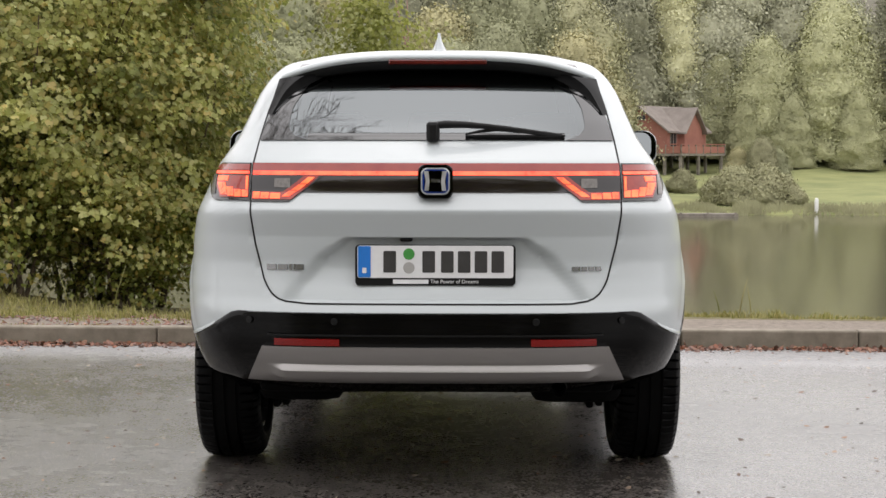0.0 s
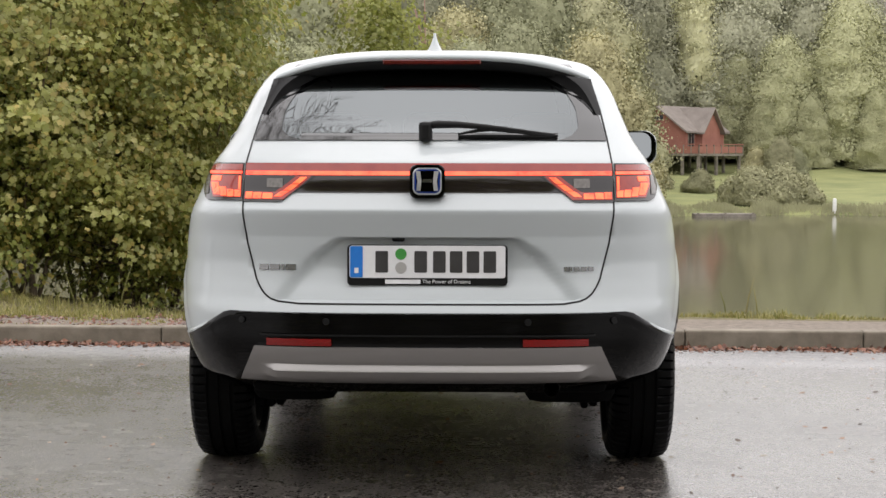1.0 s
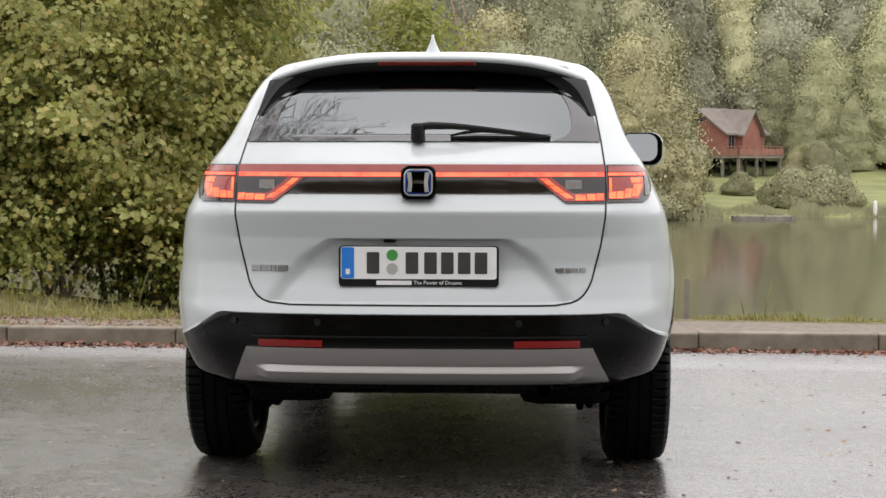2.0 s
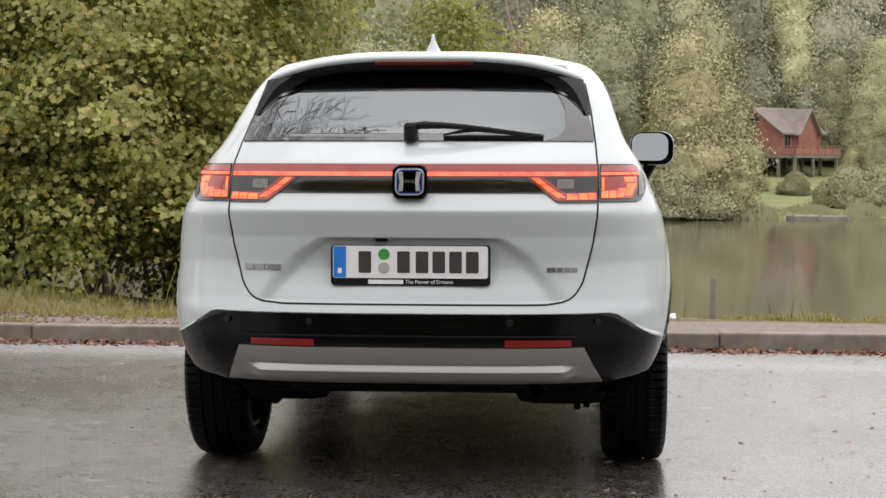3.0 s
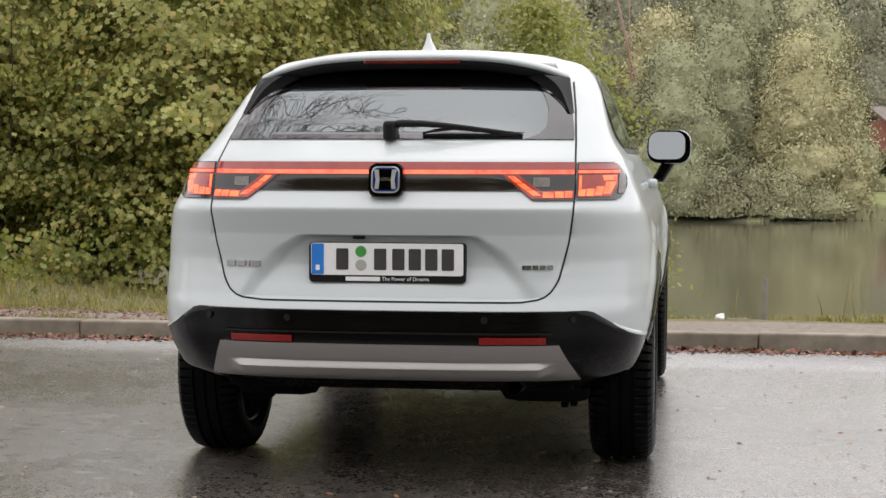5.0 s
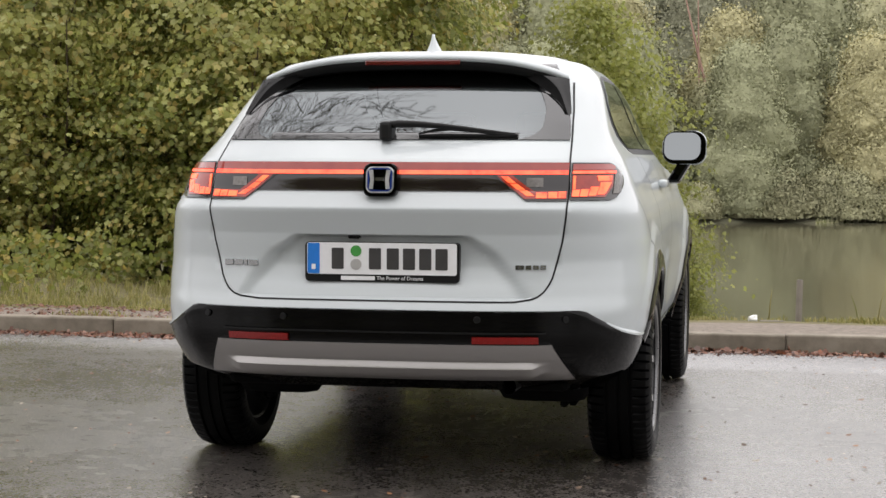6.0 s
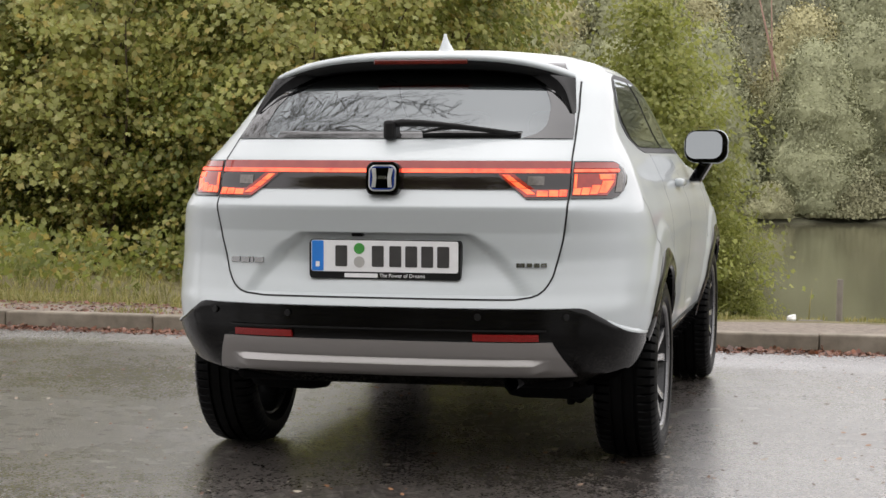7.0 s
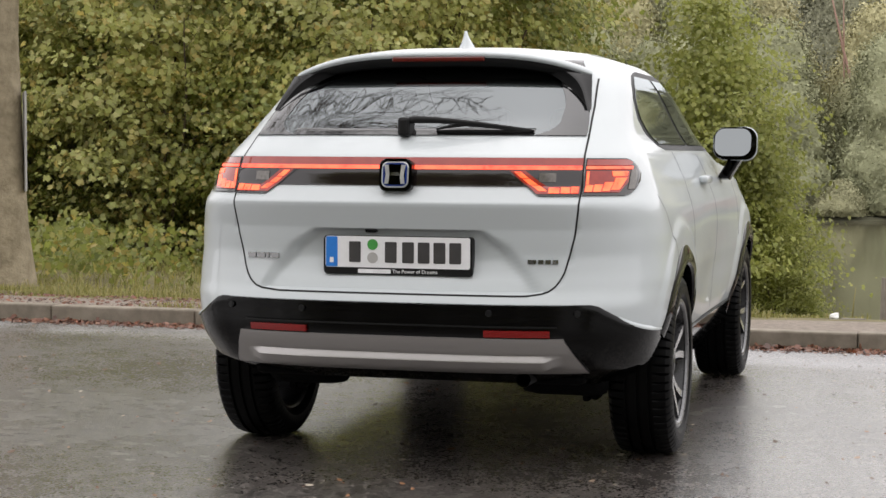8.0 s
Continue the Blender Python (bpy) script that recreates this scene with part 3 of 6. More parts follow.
place(maple_d, -5.7, 17.0, 0)
again(maple_d, -8.6, 16.8, 150, 1.0)
again(maple_d, -4.4, 17.8, 80, 0.92)
again(maple_d, -11.6, 17.2, 260, 0.95)
for x, y, r, s, src in ((-9.8, 18.8, 130, 1.05, maple_a), (-12.4, 18.2, 200, 1.0, maple_b), (-15.2, 18.6, 70, 1.1, maple_a), (-6.0, 21.5, 250, 1.1, maple_b),
                        (-8.9, 22, 300, 1.1, maple_a), (-12, 22.5, 20, 1.15, maple_b), (-18.2, 19.5, 160, 1.1, maple_b), (-4.6, 21.0, 100, 1.0, maple_a)):
    again(src, x, y, r, s)
for x, y, r, s in ((-8.6, 17.4, 80, 0.75), (-11.0, 17.0, 190, 0.8), (-4.3, 17.8, 260, 0.8), (-13.6, 16.9, 310, 1.0), (-10.3, 14.0, 230, 0.5), (-12.2, 14.2, 330, 0.66)):
    again(maple_c, x, y, r, s)
young = shrub_tree("young_tree", "slender young tree with bright yellow-green leaves by the lake", 21, 4.5, 2.0, 19000, 0.064, M["leaf_pale"], 4, "maple", 0.14, 0.80, 0.0)
place(young, -1.25, 19.6, 0, 1.02)
again(young, -0.75, 19.2, 140, 0.5)
again(young, -0.15, 18.9, 250, 0.42)
again(young, 0.25, 18.8, 60, 0.36)
again(young, -0.55, 19.9, 200, 0.62)


def limb(rng, q, d, length, r, level, out, drop=0.0):
    """A limb that forks into ever finer twigs."""
    pts, rad = [q.copy()], [r]
    n = 7
    for j in range(n):
        d = (d + Vector(rng.normal(size=3)) * 0.13 + Vector((0, 0, drop))).normalized()
        q = q + d * length / n
        pts.append(q.copy())
        rad.append(r * (1 - 0.8 * (j + 1) / n))
    out.append((pts, rad))
    if level:
        for j in range(2, n + 1):
            for s in range(2 if level < 3 else 1):
                side = Vector(rng.normal(size=3)).cross(d).normalized()
                limb(rng, pts[j], (d * 0.9 + side * rng.uniform(0.4, 0.9)).normalized(), length * rng.uniform(0.32, 0.5), rad[j] * 0.62, level - 1, out, drop)


def roadside_trunk():
    """A roadside tree: lichen-spotted trunk, bare upper limbs, a few leaves low down."""
    thing = empty("roadside_tree", "thick pale lichen-spotted trunk with bare upper limbs", "tree")
    rng = np.random.default_rng(5)
    pts = [(-0.0, 0, -0.2), (0.0, 0, 0.05), (0.02, 0, 0.5), (0.0, 0, 1.2), (-0.03, 0, 2.2), (0.0, 0.02, 3.4), (0.05, 0, 5.0), (0.02, 0.1, 7.0), (0.1, 0.0, 9.0)]
    rad = [0.36, 0.30, 0.215, 0.19, 0.18, 0.17, 0.14, 0.09, 0.03]
    sets = [tube_data(pts, rad, 20)]
    tips = []
    for z, dx, dy, dz, ln in ((5.0, -0.6, 0.5, 0.6, 3.0), (5.4, 0.5, 0.7, 0.7, 2.6), (6.6, 0.2, 0.8, 0.7, 2.6)):
        out = []
        limb(rng, Vector((0, 0, z)), Vector((dx, dy, dz)).normalized(), ln, 0.07, 3, out)
        for p, r in out:
            sets.append(tube_data(p, [max(x, 0.0045) for x in r], 6 if r[0] > 0.03 else 3, False))
    V, F = merge(*sets)
    mesh_object("trunk", V, F, M["bark_pale"], thing)
    c = np.array([(rng.normal() * 0.9 - 0.3, rng.normal() * 0.9 + 0.4, rng.uniform(3.0, 4.6)) for _ in range(30)])
    pos = np.repeat(c, 90, axis=0) + rng.normal(size=(len(c) * 90, 3)) * 0.3
    pos = pos[pos[:, 2] > 2.62]
    scatter_leaves("crown", pos, 0.11 * rng.uniform(0.6, 1.2, len(pos)), 0.5, "maple", M["leaf"], thing, "", 0.3, rng)
    return thing


place(roadside_trunk(), -6.10, 8.15)


def grass_blades(name, label, n, region, hmin, hmax, seed, tuft=6, lean=0.7):
    """Blades of grass in small tufts as one mesh, arched and tapered."""
    rng = np.random.default_rng(seed)
    V, F = [], []
    for k in range(n // tuft):
        cx, cy, scale = region(rng)
        size = scale * rng.uniform(hmin, hmax)
        wind = rng.normal(size=2) * 0.25
        for j in range(tuft):
            x, y = cx + rng.normal() * 0.025, cy + rng.normal() * 0.025
            h = size * (0.45 + 0.9 * rng.random())
            a = rng.uniform(0, 2 * math.pi)
            w = 0.002 + 0.0025 * rng.random()
            bend = rng.uniform(0.15, 1.0) * lean * h
            bx, by = (math.cos(a) + wind[0]) * bend, (math.sin(a) + wind[1]) * bend
            px, py = -math.sin(a) * w, math.cos(a) * w
            z = ground_z(x, y) - 0.01
            o = len(V)
            V += [(x - px, y - py, z), (x + px, y + py, z), (x + bx * 0.28 + px, y + by * 0.28 + py, z + h * 0.5), (x + bx * 0.28 - px, y + by * 0.28 - py, z + h * 0.5),
                  (x + bx * 0.68 + px * 0.7, y + by * 0.68 + py * 0.7, z + h * 0.85), (x + bx * 0.68 - px * 0.7, y + by * 0.68 - py * 0.7, z + h * 0.85), (x + bx * 1.25, y + by * 1.25, z + h * (1.0 - 0.25 * rng.random()))]
            F += [(o, o + 1, o + 2, o + 3), (o + 3, o + 2, o + 4, o + 5), (o + 5, o + 4, o + 6)]
    return tagged(mesh_object(name, V, F, M["grass"], smooth=False), label, "grass", kind="stuff")


def left_verge(rng):
    """Ragged turf behind a strip of gravel; taller where the tufts are dense."""
    while True:
        x = rng.uniform(-12, -0.5)
        t = 0.17 + 4.0 * rng.random() ** 1.3
        dens = noise.noise(Vector((x * 0.9, t * 1.3, 5))) + 0.5 * noise.noise(Vector((x * 3.1, t * 3.1, 8)))
        if dens > rng.uniform(-0.35, 0.1) + 0.6 * (1 - sstep(0.3, 1.5, t)) * (1 - sstep(-3.4, -2.4, x)):
            return x, kerb_y(x) + t, float((0.45 + 0.9 * max(0.0, dens)) * (0.55 + 0.45 * sstep(0.4, 2.2, t)))


def right_verge(rng):
    """Low thin turf on the lake edge with a few taller tufts."""
    while True:
        x = rng.uniform(-1.0, 7.0)
        t = rng.normal(1.72, 0.16)
        lump = noise.noise(Vector((x * 1.1, 3, 5))) + 0.4 * noise.noise(Vector((x * 4.0, 3, 7)))
        if t > 1.3 and lump > rng.uniform(-0.9, 0.3):
            return x, kerb_y(x) + t, 0.35 + 1.1 * max(0.0, lump - 0.1)


def left_bank(rng):
    x = rng.uniform(-16, -1.5)
    return x, kerb_y(x) + rng.uniform(3.5, 11), 1.0


grass_blades("grass", "yellowing tufts of grass along the kerb and bank", 30000, left_verge, 0.05, 0.12, 31)
grass_blades("grass", "tall rough grass on the bank under the trees", 15000, left_bank, 0.07, 0.2, 32, 9, 1.0)
grass_blades("grass", "thin fringe of yellow grass above the lake", 7000, right_verge, 0.035, 0.10, 33, 7, 0.9)


def undergrowth():
    """Leafy weeds and brambles on the bank."""
    rng = np.random.default_rng(61)
    pos = []
    while len(pos) < 640:
        x, t = rng.uniform(-15, -5.4), rng.uniform(3.4, 10.5)
        y = kerb_y(x) + t
        if noise.noise(Vector((x * 0.6, y * 0.6, 3))) + 0.25 * (-x - 6) / 4 < rng.uniform(-0.3, 0.4):
            continue
        h = rng.uniform(0.05, 0.60) ** 1.2 * min(1.0, 0.25 + t / 8)
        pos.append((x, y, ground_z(x, y) + h))
    pos = np.repeat(np.array(pos), 14, axis=0)
    pos = pos + rng.normal(size=pos.shape) * np.array([0.13, 0.13, 0.07])
    ob = scatter_leaves("undergrowth", pos, rng.uniform(0.035, 0.085, len(pos)), 0.3, "maple", M["leaf"], None, "", 0.3, rng, np.array([0, -0.6, 0]))
    tagged(ob, "leafy weeds and brambles under the maples", "weeds", kind="stuff")


undergrowth()


def litter_stuff():
    rng = np.random.default_rng(41)
    n = 17000
    x = rng.uniform(-9, 6.5, n)
    t = -0.03 - np.abs(rng.normal(0, 0.085, n)) - 0.02 * rng.random(n)
    keep = np.array([noise.noise(Vector((xx * 1.3, 0, 9))) > rng.uniform(-0.9, 0.35) for xx in x])
    x, t = x[keep], t[keep]
    z = 0.004 + 0.016 * np.clip(1 + t / 0.13, 0, 1) * rng.random(len(x))
    pos = np.stack([x, 4.64 - 0.036 * x + t, z], 1)
    ob = scatter_leaves("fallen_leaves", pos, rng.uniform(0.010, 0.034, len(x)) * (1 + 0.5 * (rng.random(len(x)) < 0.06)), 0.72, "maple", M["litter"], None, "", 0.5, rng)
    tagged(ob, "wet russet leaves gathered along the kerb", "leaves", kind="stuff")
    n = 2600
    x = -1.5 - 8.5 * rng.random(n)
    t = rng.uniform(0.15, 1.9, n)
    y = 4.66 - 0.036 * x + t
    pos = np.stack([x, y, np.array([ground_z(a, b) for a, b in zip(x, y)]) + 0.012], 1)
    ob = scatter_leaves("fallen_leaves", pos, rng.uniform(0.012, 0.034, n), 0.8, "maple", M["litter"], None, "", 0.4, rng)
    tagged(ob, "brown leaves strewn on the gravel verge", "leaves", kind="stuff")
    n = 1900
    x = rng.uniform(-6, 5, n)
    y = rng.uniform(-0.8, 4.5, n)
    pos = np.stack([x, y, np.full(n, 0.006)], 1)
    ob = scatter_leaves("leaf_scraps", pos, rng.uniform(0.005, 0.028, n) * (0.5 + rng.random(n)), 0.93, "oval", M["scrap"], None, "", 0.2, rng)
    tagged(ob, "small leaf scraps and twigs on wet asphalt", "leaves", kind="stuff")


litter_stuff()


# ---- far shore: woods, house, jetty ----
def far_tree(name, label, seed, height, radius, n, size, material, cone=0.0, conifer=False):
    """A tree across the lake: tapered trunk, an uneven mass of boughs and a ragged skin of small leaf clumps."""
    rng = np.random.default_rng(seed)
    thing = empty(name, label, "tree")
    V, F = tube_data([(0, 0, -1), (0.1, 0, height * 0.3), (0, 0.1, height * 0.6), (0.05, 0, height * 0.95)], [0.035 * height * 0.6, 0.02 * height * 0.8, 0.01 * height, 0.02], 7)
    mesh_object("trunk", V, F, M["bark_pale"], thing)

    def profile(h):
        return (1 - h) * 0.95 + 0.05 if conifer else (1 - cone * h) * max(0.0, 1 - h) ** 0.5 * (0.8 + 0.2 * min(1.0, h / 0.2))
    # the mass of boughs: rings whose reach swells and shrinks in shelves
    rows, cols = 64, 72
    shift = Vector(rng.uniform(0, 60, 3))
    grid = np.zeros((rows, cols, 3))
    for j in range(rows):
        h = 0.01 + 0.985 * j / (rows - 1)
        for i in range(cols):
            a = 2 * math.pi * i / cols
            p = Vector((math.cos(a) * radius * profile(h), math.sin(a) * radius * profile(h), h * height * 1.5))
            k = 1 + 0.34 * noise.noise(p * (1.3 / radius) + shift) + 0.13 * noise.noise(p * (3.2 / radius) + shift) + 0.08 * noise.noise(p * (7.5 / radius) + shift)
            lift = 0.05 * height * noise.noise(p * (2.0 / radius) - shift)
            grid[j, i] = (p.x * k, p.y * k, min(height, max(0.05, h * height + lift * min(1.0, h * 6))))
    HV = np.concatenate([grid.reshape(-1, 3), [[0, 0, height]]])
    HF = [(j * cols + i, j * cols + (i + 1) % cols, (j + 1) * cols + (i + 1) % cols, (j + 1) * cols + i) for j in range(rows - 1) for i in range(cols)]
    HF += [((rows - 1) * cols + i, (rows - 1) * cols + (i + 1) % cols, rows * cols) for i in range(cols)]
    # outward normals of the mass, gently rounded
    du = np.roll(grid, -1, axis=1) - np.roll(grid, 1, axis=1)
    dv = np.gradient(grid, axis=0)
    N = np.cross(du, dv)
    N /= np.linalg.norm(N, axis=2)[:, :, None] + 1e-9
    N = N + 0.5 * grid / radius * np.array([1, 1, 0]) + np.array([0, 0, 0.2])
    N /= np.linalg.norm(N, axis=2)[:, :, None] + 1e-9
    # leaf clumps on it, more of them where the crown is wide
    w = np.repeat(np.linalg.norm(grid[:, :, :2], axis=2).mean(axis=1) + 0.1 * radius, cols)
    pick = rng.choice(rows * cols, n, p=w / w.sum())
    d = N.reshape(-1, 3)[pick]
    cell = height / rows
    pos = HV[:-1][pick] + rng.normal(size=(n, 3)) * cell * np.array([0.9, 0.9, 0.7]) + d * (np.abs(rng.normal(size=n)) ** 1.4 * 0.065 * radius)[:, None]
    pos[:, 2] = np.maximum(pos[:, 2], 0.1)
    nrm = d + rng.normal(size=(n, 3)) * 0.8
    nrm *= np.where((nrm * d).sum(axis=1) < 0, -1.0, 1.0)[:, None]
    nrm /= np.linalg.norm(nrm, axis=1)[:, None]
    a = np.cross(nrm, rng.normal(size=(n, 3)))
    a /= np.linalg.norm(a, axis=1)[:, None] + 1e-9
    b = np.cross(nrm, a)
    shp = np.array(leaf_shape("clump"))
    sz = (size * rng.uniform(0.5, 1.3, n))[:, None, None]
    LV = (pos[:, None] + sz * (a[:, None] * shp[None, :, 0, None] + b[:, None] * shp[None, :, 1, None])).reshape(-1, 3)
    LF = (np.arange(4 * n).reshape(-1, 4) + len(HV)).tolist()
    crown = mesh_object("crown", np.concatenate([HV, LV]), HF + LF, material, thing)
    soft = d + rng.normal(size=(n, 3)) * 0.30
    nv = np.concatenate([N.reshape(-1, 3), [[0, 0, 1]], np.repeat(soft, 4, axis=0)])
    nv /= np.linalg.norm(nv, axis=1)[:, None] + 1e-9
    crown.data.normals_split_custom_set_from_vertices([tuple(q) for q in nv])
    return thing


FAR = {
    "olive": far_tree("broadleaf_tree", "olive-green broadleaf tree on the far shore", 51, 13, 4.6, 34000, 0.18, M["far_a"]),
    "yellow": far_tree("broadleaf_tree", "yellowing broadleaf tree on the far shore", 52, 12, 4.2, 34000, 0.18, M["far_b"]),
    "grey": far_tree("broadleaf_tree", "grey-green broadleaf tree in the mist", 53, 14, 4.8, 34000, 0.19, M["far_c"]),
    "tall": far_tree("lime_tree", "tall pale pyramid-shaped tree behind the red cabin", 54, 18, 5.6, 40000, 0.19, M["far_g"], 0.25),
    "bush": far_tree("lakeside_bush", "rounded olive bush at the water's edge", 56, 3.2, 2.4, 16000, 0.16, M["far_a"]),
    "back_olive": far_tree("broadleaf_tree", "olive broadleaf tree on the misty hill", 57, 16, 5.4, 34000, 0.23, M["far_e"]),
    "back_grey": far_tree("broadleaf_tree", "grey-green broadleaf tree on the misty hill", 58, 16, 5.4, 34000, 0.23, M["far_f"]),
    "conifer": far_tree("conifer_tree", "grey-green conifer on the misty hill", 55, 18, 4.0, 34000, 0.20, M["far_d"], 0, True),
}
for kind, ob in FAR.items():
    tagged(ob, group="bushes on the far shore" if kind == "bush" else "trees on the far shore")
used = set()
PLANTED = []


def plant(kind, x, y, rot=0.0, s=1.0):
    if kind not in used:
        used.add(kind)
        place(FAR[kind], x, y, rot, s)
        return FAR[kind]
    return again(FAR[kind], x, y, rot, s)


rng = np.random.default_rng(77)
plant("tall", 20.9, 164, 0, 1.05)
for kind, x, y, s in (("back_grey", 16.4, 176, 1.15), ("conifer", 13.6, 178, 1.2), ("back_olive", 18.4, 186, 1.3), ("back_grey", 26.5, 176, 1.2), ("conifer", 10.8, 172, 1.15)):
    PLANTED.append((kind, x, y, s))
plant("bush", 18.4, 112, 0, 0.75)
plant("yellow", 12.2, 141, 30, 0.62)
plant("olive", 9.2, 130, 30, 1.1)
# lighter, rounder trees along the back of the meadow
for x, y, s in ((24.5, 160, 0.62), (28.2, 157, 0.72), (31.0, 159, 0.58), (34.0, 158, 0.8), (37.5, 160, 0.65), (26.4, 155, 0.42), (30.0, 154, 0.4), (36.0, 155, 0.45)):
    plant("back_olive", x, y, float(rng.uniform(0, 360)), s)
for x, y, s in ((20.4, 112.5, 0.8), (19.3, 113.5, 0.7), (21.9, 113.2, 0.6), (17.4, 112.8, 0.55), (14.2, 128, 0.35), (16.4, 124, 0.5), (4.4, 101.5, 0.8), (6.2, 102.0, 0.85), (8.2, 103.2, 0.8), (5.2, 103.5, 0.9), (2.0, 100.5, 0.9)):
    plant("bush", x, y, float(rng.uniform(0, 360)), s)
for x in np.arange(-34, 2, 2.6):
    plant("bush", float(x), shore_y(x) + 1.6, float(rng.uniform(0, 360)), float(rng.uniform(0.55, 0.95)))
for kind, x, y, s in PLANTED + [("olive", 20.6, 114, 0.34), ("yellow", 19.1, 115, 0.30), ("grey", 21.7, 114.5, 0.27)]:
    plant(kind, x, y, float(rng.uniform(0, 360)), s)
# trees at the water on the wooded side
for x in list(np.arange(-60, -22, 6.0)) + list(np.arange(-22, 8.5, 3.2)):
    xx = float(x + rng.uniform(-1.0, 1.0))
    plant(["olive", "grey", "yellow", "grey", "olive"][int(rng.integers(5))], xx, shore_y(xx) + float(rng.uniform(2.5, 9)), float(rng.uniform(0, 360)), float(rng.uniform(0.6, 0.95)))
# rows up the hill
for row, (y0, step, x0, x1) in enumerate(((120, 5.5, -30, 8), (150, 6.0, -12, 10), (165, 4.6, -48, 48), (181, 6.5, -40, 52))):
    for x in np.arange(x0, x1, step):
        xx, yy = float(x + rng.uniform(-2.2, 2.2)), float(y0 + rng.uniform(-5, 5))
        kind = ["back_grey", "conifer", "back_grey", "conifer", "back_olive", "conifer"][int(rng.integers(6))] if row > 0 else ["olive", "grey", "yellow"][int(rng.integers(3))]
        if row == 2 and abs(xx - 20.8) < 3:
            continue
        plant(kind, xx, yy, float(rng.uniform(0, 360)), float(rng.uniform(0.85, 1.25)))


def shore_reeds():
    """A low ragged fringe of reeds and grass along the far meadow shore."""
    rng = np.random.default_rng(88)
    V, F = [], []
    for k in range(5200):
        x = rng.uniform(4, 40)
        lump = 0.55 + 0.8 * noise.noise(Vector((x * 0.55, 4, 1)))
        y = shore_y(x) + rng.uniform(0.2, 3.2)
        h = max(0.12, lump) * rng.uniform(0.3, 1.0)
        lx, w = rng.normal() * 0.2 * h, rng.uniform(0.03, 0.06)
        z = ground_z(x, y) - 0.05
        o = len(V)
        V += [(x - w, y, z), (x + w, y + 0.02, z), (x + lx + w * 0.7, y, z + h * 0.7), (x + lx * 1.6, y, z + h)]
        F += [(o, o + 1, o + 2), (o, o + 2, o + 3)]
    tagged(mesh_object("reeds", V, F, M["far_a"], smooth=False), "ragged fringe of olive reeds along the far shore", "reeds", kind="stuff")


shore_reeds()


def cabin():
    """The red house on posts across the lake, its gable turned to the water."""
    x, y = 16.0, 150.0
    thing = empty("cabin", "red timber cabin on posts with a grey gabled roof", "house", Matrix.Translation((x, y, -0.4)) @ Matrix.Rotation(radians(-38), 4, "Z"))
    fl, ev, ap, w, d = 1.70, 3.75, 5.70, 2.75, 6.6

    def gabled(name, outline, lo, hi, material, label, turn=False):
        """A prism: an outline in width and height, drawn along the length, or across it."""
        bm = bmesh.new()
        f = [bm.verts.new((lo, px, pz) if turn else (px, lo, pz)) for px, pz in outline]
        b = [bm.verts.new((hi, px, pz) if turn else (px, hi, pz)) for px, pz in outline]
        bm.faces.new(f)
        bm.faces.new(b[::-1])
        for k in range(len(f)):
            bm.faces.new((f[k], b[k], b[(k + 1) % len(f)], f[(k + 1) % len(f)]))
        return part(name, bm, material, thing, label)

    gabled("wall", [(-w, fl), (w, fl), (w, ev), (0, ap), (-w, ev)], 0, d, M["red_wood"], "red stained boards")
    c0, c1, cm = 1.7, 4.7, 3.2
    gabled("wall", [(c0, fl), (c1, fl), (c1, ev), (cm, ap - 0.15), (c0, ev)], 0.3, w + 0.7, M["red_wood"], "red stained cross gable", True)
    for s in (-1, 1):
        gabled("roof", [(s * (w + 0.4), ev - 0.26), (0, ap + 0.06), (0, ap + 0.22), (s * (w + 0.4), ev - 0.10)], -0.5, d + 0.4, M["roof_tile"], "grey-brown roof slope")
        e = cm + s * 1.85
        gabled("roof", [(e, ev - 0.36), (cm, ap - 0.09), (cm, ap + 0.07), (e, ev - 0.20)], 0.2, w + 1.1, M["roof_tile"], "grey-brown roof slope", True)
    bm = bmesh.new()
    box_bm(bm, -w - 0.3, w + 2.0, -1.0, d, fl - 0.2, fl - 0.01)
    part("balcony", bm, M["wood_grey"], thing)
    for k in range(11):
        bm = bmesh.new()
        xx = -w - 0.25 + k * (2 * w + 2.2) / 10
        box_bm(bm, xx - 0.05, xx + 0.05, -1.0, -0.92, fl, fl + 0.8)
        part("baluster", bm, M["wood_grey"], thing)
    for k in range(7):
        bm = bmesh.new()
        yy = -0.95 + k * (d + 0.9) / 6
        box_bm(bm, w + 1.9, w + 2.0, yy - 0.05, yy + 0.05, fl, fl + 0.8)
        part("baluster", bm, M["wood_grey"], thing)
    for x0, x1, y0, y1 in ((-w - 0.3, w + 2.0, -1.02, -0.9), (w + 1.88, w + 2.02, -0.9, d)):
        bm = bmesh.new()
        box_bm(bm, x0, x1, y0, y1, fl + 0.76, fl + 0.84)
        part("handrail", bm, M["red_wood"], thing)
    for x0, x1, y0, y1 in ((-w - 0.3, w + 2.0, -0.98, -0.94), (w + 1.93, w + 1.97, -0.9, d)):
        bm = bmesh.new()
        box_bm(bm, x0, x1, y0, y1, fl + 0.05, fl + 0.62)
        part("balustrade", bm, M["red_wood"], thing)
    for xx in (-w, -0.6, 1.1, w + 0.2, w + 1.8):
        for yy in (-0.8, 2.2, d - 0.4):
            bm = bmesh.new()
            box_bm(bm, xx - 0.11, xx + 0.11, yy - 0.11, yy + 0.11, -1.5, fl - 0.2)
            part("post", bm, M["wood_grey"], thing)
    for xx, zz, hh in ((-0.9, fl + 1.0, 0.34), (0.0, ap - 1.0, 0.35)):
        bm = bmesh.new()
        box_bm(bm, xx - 0.45, xx + 0.45, -0.04, 0.03, zz, zz + hh)
